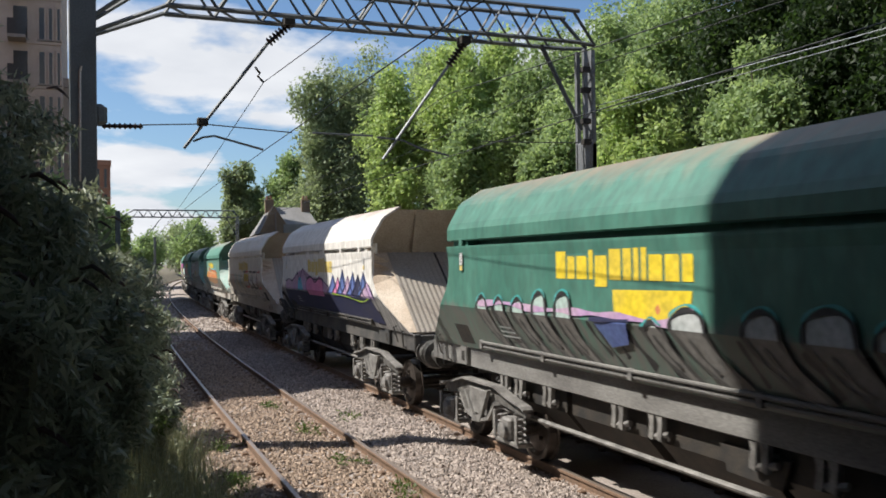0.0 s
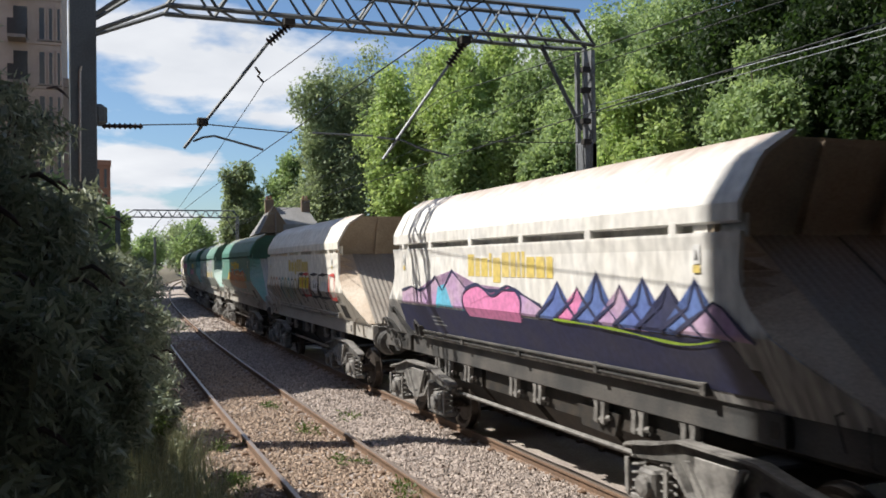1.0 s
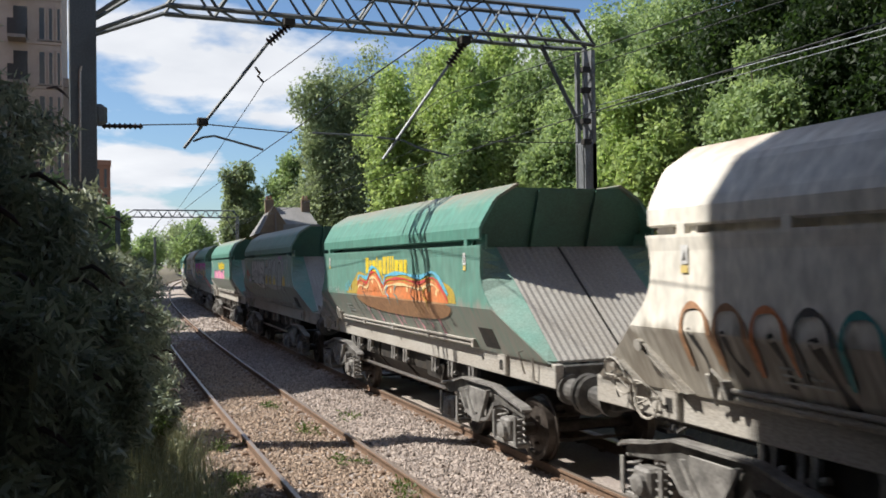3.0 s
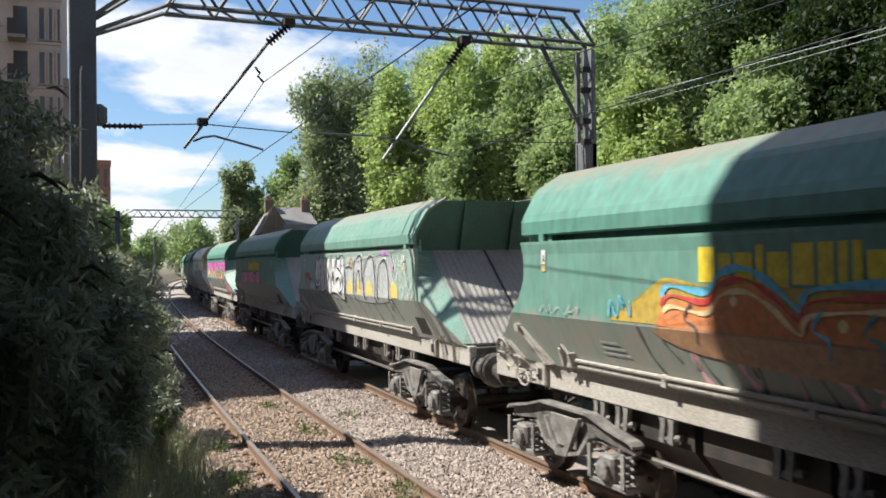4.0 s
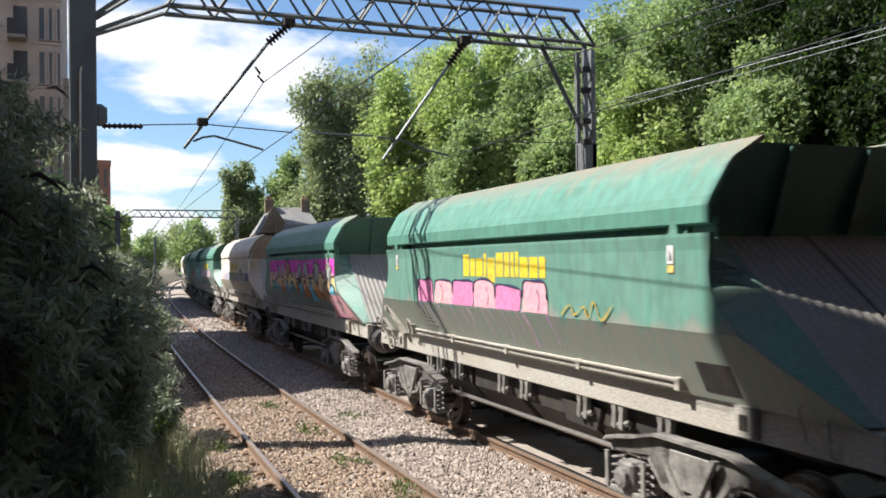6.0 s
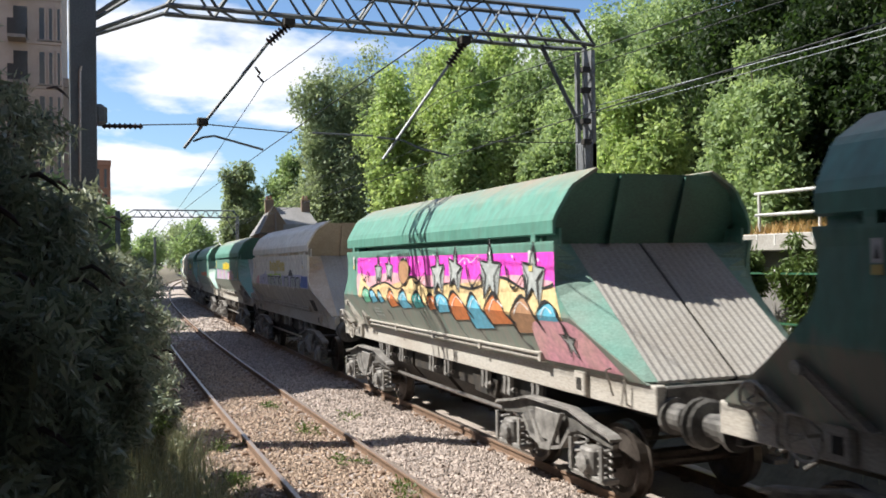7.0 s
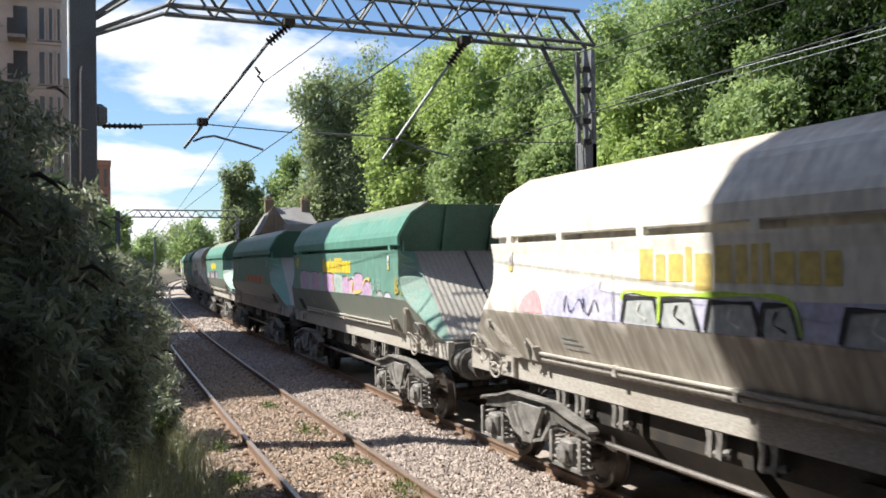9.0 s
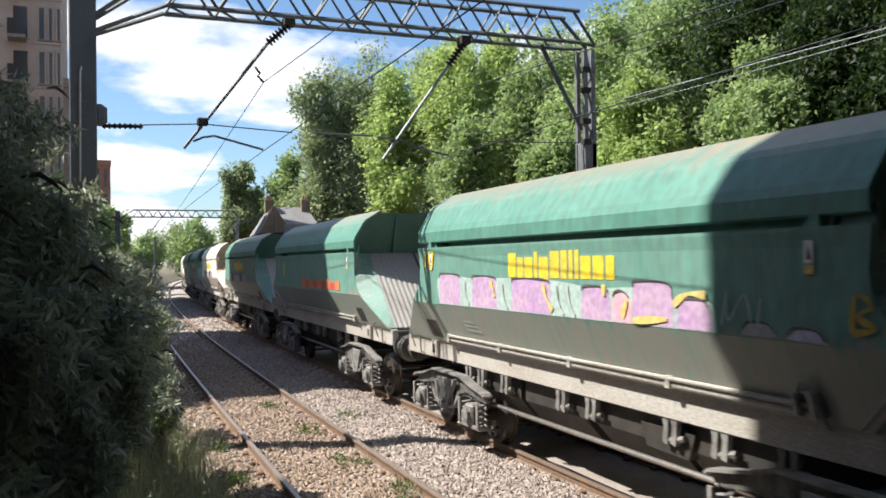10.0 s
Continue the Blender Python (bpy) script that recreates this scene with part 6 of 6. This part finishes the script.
            copy_thing(grown, pose(15.5 + (i * 3 + k * 5) % 11, yy, 1.0, 0, 0, 70 * k + 30 * i))


# ---- bushes on the near bank ----
BUSH = leaf_material("buddleia_leaves", (0.08, 0.11, 0.07), (0.40, 0.44, 0.34), 0.25)
BUSH_LIGHT = leaf_material("sunlit_shrub_leaves", (0.04, 0.075, 0.02), (0.13, 0.19, 0.05), 0.35)
GRASS = leaf_material("dry_grass_blades", (0.10, 0.13, 0.06), (0.38, 0.38, 0.24), 0.3)
SPIKE = material("withered_brown_spike", (0.085, 0.06, 0.055), 0.95, bump=0.6)
STALK = material("brown_stalks", (0.10, 0.075, 0.05), 0.9)


def make_bush(x, y, tall, wide, seed, stems=46, per=34, size=0.10, leaf=None):
    rng = np.random.default_rng(seed)
    z0 = height(x, y) - 0.05
    bush = tagged(new("bush"), "overgrown buddleia bush with long drooping grey green leaves", "bush", "bushes on the near bank")
    bush.matrix_basis = pose(x, y, z0)
    bm = bmesh.new()
    cs = []
    for i in range(stems):
        a, r, h = rng.uniform(0, 6.28), wide * rng.uniform(0.3, 1.0), tall * rng.uniform(0.55, 1.0)
        pts = [(0.15 * math.cos(a), 0.15 * math.sin(a), 0), (r * 0.35 * math.cos(a), r * 0.35 * math.sin(a), h * 0.55),
               (r * 0.75 * math.cos(a), r * 0.75 * math.sin(a), h * 0.95), (r * 1.08 * math.cos(a), r * 1.08 * math.sin(a), h * 0.9)]
        tube(bm, pts, [0.022, 0.016, 0.01, 0.004], 5)
        for f in np.linspace(0.12, 1, 13):
            k = min(2, int(f * 3)); g = f * 3 - k
            cs.append([pts[k][j] * (1 - g) + pts[k + 1][j] * g for j in range(3)])
    part("stem", bm, STALK, bush)
    v, f = leaf_quads(rng, np.array(cs), np.full(len(cs), 0.07), per, size, droop=0.6, slim=0.22)
    raw("foliage", v.tolist(), f, leaf or BUSH, bush)
    for i in range(0 if leaf else 6):
        a, r, h = rng.uniform(0, 6.28), wide * rng.uniform(0.6, 0.95), tall * rng.uniform(0.55, 0.93)
        q = Vector((r * math.cos(a), r * math.sin(a), h))
        w = Vector((math.cos(a), math.sin(a), 0)) * 0.13
        part("flower_spike", tube(bmesh.new(), [q, q + w * 0.6 + Vector((0, 0, 0.02)), q + w * 1.1 - Vector((0, 0, 0.02)), q + w * 1.5 - Vector((0, 0, 0.07))], [0.007, 0.015, 0.012, 0.003], 6), SPIKE, bush, "withered brown flower spike")
    return bush


for i, (x, y, tall, wide) in enumerate(((-0.72, 4.7, 2.8, 0.55), (-0.5, 5.83, 2.8, 0.62), (-0.25, 7.32, 2.5, 0.58), (-1.02, 5.58, 3.9, 0.75), (-0.1, 8.8, 2.4, 0.6), (-0.6, 4.32, 2.2, 0.5), (0.15, 10.85, 2.75, 0.75),
        (0.4, 22, 2.8, 1.4), (-0.85, 8.06, 3.85, 0.85), (0.6, 28, 3.0, 1.5), (-0.05, 6.32, 2.3, 0.36), (-0.25, 4.96, 2.3, 0.32), (-0.35, 9.7, 3.3, 0.75), (0.48, 11.4, 2.35, 0.5), (0.1, 9.9, 2.7, 0.6), (0.75, 12.6, 1.3, 0.5),
        (0.8, 15.6, 1.5, 0.6), (0.9, 19.5, 1.8, 0.7), (1.0, 24.5, 2.0, 0.8), (0.9, 34, 3.0, 1.3), (1.2, 44, 3.2, 1.5), (1.9, 56, 3.4, 1.6), (3.4, 75, 3.6, 1.7))):
    make_bush(x, y, tall, wide, 50 + i)
# these stand in for the bush's sunlit patches, put into the leaf colour
for i, (x, y, tall, wide) in enumerate(((-0.5, 5.5, 2.4, 0.36), (0.5, 12.0, 0.95, 0.4), (-0.2, 6.6, 2.1, 0.32))):
    tagged(make_bush(x, y, tall, wide, 70 + i, 14, 34, 0.11, BUSH_LIGHT), "light green shrub standing in for a sunlit patch of the buddleia", "bush")


def grass(name, count, x0, x1, y0, y1, tall, seed, label):
    rng = np.random.default_rng(seed)
    x, y = rng.uniform(x0, x1, count), rng.uniform(y0, y1, count)
    z = np.array([height(a, b) for a, b in zip(x, y)])
    a, h = rng.uniform(0, 6.28, count), tall * rng.uniform(0.4, 1.2, count)
    b = rng.uniform(0.1, 0.5, count) * h
    w = 0.002 + 0.003 * rng.uniform(0, 1, count)
    dx, dy = np.cos(a), np.sin(a)
    P0 = np.stack([x - dy * w, y + dx * w, z], 1); P1 = np.stack([x + dy * w, y - dx * w, z], 1)
    P2 = np.stack([x + dx * b * 0.4 + dy * w * 0.8, y + dy * b * 0.4 - dx * w * 0.8, z + h * 0.6], 1); P3 = np.stack([x + dx * b * 0.4 - dy * w * 0.8, y + dy * b * 0.4 + dx * w * 0.8, z + h * 0.6], 1)
    P4 = np.stack([x + dx * b, y + dy * b, z + h], 1)
    v = np.stack([P0, P1, P2, P3, P4], 1).reshape(-1, 3)
    i = np.arange(count)[:, None] * 5
    f = (i + np.array([0, 1, 2, 3])).tolist() + (i + np.array([3, 2, 4])).tolist()
    return tagged(raw(name, v.tolist(), f, GRASS), label, "grass", kind="stuff")


grass("long_grass", 6500, -0.9, 1.6, 4.2, 16, 0.8, 5, "long dry grass on the shaded bank")
rng = np.random.default_rng(77)
wx, wy = rng.uniform(-1.6, 1.5, 1500), rng.uniform(3.0, 32, 1500)
weeds = np.stack([wx, wy, np.array([height(a, b) for a, b in zip(wx, wy)]) + rng.uniform(0.02, 0.35, 1500)], 1)
v, f = leaf_quads(rng, weeds, np.full(1500, 0.10), 20, 0.085, 0.1, 0.35)
tagged(raw("weeds", v.tolist(), f, BUSH), "low dark green weeds and nettles on the bank", "weeds", kind="stuff")
tagged(stones("shoulder_stones", STONE, 5000, 0.7, 1.6, 7, 34, 0.034, 4), "scattered stones on the dark cess beside the track", "ballast", kind="stuff")
grass("long_grass", 6000, 8.9, 13.5, 6, 40, 0.7, 6, "tall dry grass on the far bank")

# ---- the far platform's end ----
RAILING = material("white_painted_railing", (0.62, 0.62, 0.6), 0.5, bump=0.02)
FENCE = material("green_fence_steel", (0.03, 0.12, 0.06), 0.6, bump=0.05)
DRY = leaf_material("straw_grass", (0.28, 0.17, 0.06), (0.5, 0.34, 0.14), 0.3)
PANEL = material("weathered_grey_panel", (0.22, 0.21, 0.2), 0.85, 0.0, (0.13, 0.125, 0.12), 2.0, 0.8, bump=0.15)
wallp = tagged(part("retaining_wall", box(bmesh.new(), 11.3, 11.6, 3.0, 13.0, 0.4, 2.78), PANEL), "weathered grey retaining wall under a concrete edge beam", "wall")
part("edge_beam", box(bmesh.new(), 10.9, 11.6, 3.0, 13.0, 2.78, 3.08, 0.02), CONCRETE, wallp)
for y in np.arange(3.3, 13.0, 0.43):
    k = 0.08 + 0.12 * ((y * 7.3) % 1)
    part("lime_streak", box(bmesh.new(), 10.893, 10.9, y, y + 0.035, 3.06 - k, 3.07), RAILING, wallp)
tagged(raw("path_ground", [(11.5, 3, 3.05), (16, 3, 3.4), (16, 13, 3.4), (11.5, 13, 3.05)], [(0, 1, 2, 3)], EARTH), "raised earth path behind the wall", "path", kind="structure")
railing = tagged(new("handrail"), "white painted two-bar steel handrail on the wall", "handrail")
for z in (3.42, 3.80):
    part("bar", tube(bmesh.new(), [(11.1, 4.0, z - 0.02), (11.1, 12.6, z)], 0.028, 8), RAILING, railing)
for y in (4.6, 6.2, 7.8, 9.45, 11.1, 12.5):
    part("post", tube(bmesh.new(), [(11.1, y, 3.13), (11.1, y, 3.80)], 0.028, 8), RAILING, railing)
fence = tagged(new("fence"), "green steel mesh fence along the railway", "fence")
for y in (6.0, 8.0, 10.0, 12.0, 14.0):
    part("post", box(bmesh.new(), 10.25, 10.31, y - 0.03, y + 0.03, 0.6, 2.75), FENCE, fence)
for z in (0.9, 1.6, 2.4):
    part("rail", box(bmesh.new(), 10.265, 10.295, 6.0, 14.0, z, z + 0.03), FENCE, fence)
gate = tagged(new("steel_gate"), "pale galvanised steel barrier beside the steps", "barrier")
for y in (10.2, 10.55, 10.9, 11.25):
    part("upright", tube(bmesh.new(), [(10.6, y, 0.9), (10.6, y, 2.45)], 0.03, 6), RAILING, gate)
part("top_bar", tube(bmesh.new(), [(10.6, 9.9, 2.45), (10.6, 11.6, 2.45)], 0.03, 6), RAILING, gate)


def tuft_row(name, count, x0, x1, y0, y1, z, tall, mat, seed, label):
    rng = np.random.default_rng(seed)
    c = np.stack([rng.uniform(x0, x1, count), rng.uniform(y0, y1, count), np.full(count, z)], 1)
    a, h = rng.uniform(0, 6.28, count), tall * rng.uniform(0.3, 1.0, count)
    tip = c + np.stack([np.cos(a) * h * 0.5, np.sin(a) * h * 0.5, h], 1)
    s = np.stack([-np.sin(a), np.cos(a), np.zeros(count)], 1) * 0.012
    v = np.stack([c - s, c + s, tip], 1).reshape(-1, 3)
    return tagged(raw(name, v.tolist(), (np.arange(count)[:, None] * 3 + np.array([0, 1, 2])).tolist(), mat), label, "grass", kind="stuff")


tuft_row("dry_grass", 5000, 11.0, 12.2, 3.0, 13.0, 3.06, 0.30, DRY, 91, "orange brown dry grass along the top of the wall")
for i, (x, y, z, tall, wide) in enumerate(((10.55, 10.9, 1.0, 2.1, 0.5), (10.5, 9.3, 1.0, 1.5, 0.5), (10.5, 12.2, 1.0, 1.9, 0.5), (12.6, 9.5, 3.1, 1.1, 0.5))):
    b = make_bush(x, y, tall, wide, 120 + i, 12, 40, 0.12, BUSH_LIGHT)
    tagged(b, "bright green leafy shrub beside the barrier", "bush", "shrubs by the far wall")
    b.matrix_basis = pose(x, y, z)

# bridge-shaped blocker, added out of view to keep skylight off the near wagons
bridge = tagged(new("road_bridge"), "unseen bridge-shaped blocker added over and behind the viewpoint to cut sky light", "bridge")
bridge.matrix_basis = pose(0, -3.5, 0)
part("deck", box(bmesh.new(), -7, 16, -17.5, 8.0, 5.6, 6.5), CONCRETE, bridge)
for y in (-17.5, 7.6):
    part("parapet", box(bmesh.new(), -7, 16, y, y + 0.4, 6.5, 8.0), BRICK_RED, bridge)
part("abutment", box(bmesh.new(), -7, -2.6, -17.5, 5.0, -0.6, 5.6), BRICK_RED, bridge)
part("abutment", box(bmesh.new(), 9.9, 16, -17.5, 8.0, -0.6, 5.6), BRICK_RED, bridge)

# small weeds between the rails
rng = np.random.default_rng(88)
spots = [(3.35, 12.2), (3.5, 10.4), (3.3, 14.6), (3.45, 9.3), (4.3, 15.5), (3.2, 17.5), (1.7, 11.5), (1.8, 14.0)]
c = np.array([(x + rng.normal(0, 0.12) + bend(y), y + rng.normal(0, 0.25), -0.1) for x, y in spots for _ in range(7)])
v, f = leaf_quads(rng, c, np.full(len(c), 0.05), 26, 0.06, -0.4, 0.35)
tagged(raw("track_weeds", v.tolist(), f, BUSH_LIGHT), "small green weeds growing through the ballast", "weeds", kind="stuff")


def travelled(t):
    """Wagons that have gone by at t seconds; the train slows a little."""
    return 0.3903 + 0.8031 * t - 0.00128 * t * t


def wagon_pose(n, t):
    return on_line(TRACK_FAR, 12.81 + (n - travelled(t)) * PITCH)


def motions():
    for n, (wagon, wheels) in enumerate(TRAIN):
        walk(wagon, [(t, wagon_pose(n, t)) for t in (-1, 0, 1, 2, 3, 4, 5, 6, 7, 8, 9, 10, 11)])
        if n < 11:
            for k, wheelset in enumerate(wheels):
                at = wheelset.location.copy()
                walk(wheelset, [(t / 20, pose(at.x, at.y, at.z, math.degrees(travelled(t / 20) * PITCH / 0.42))) for t in range(-1, 202)])


motions()
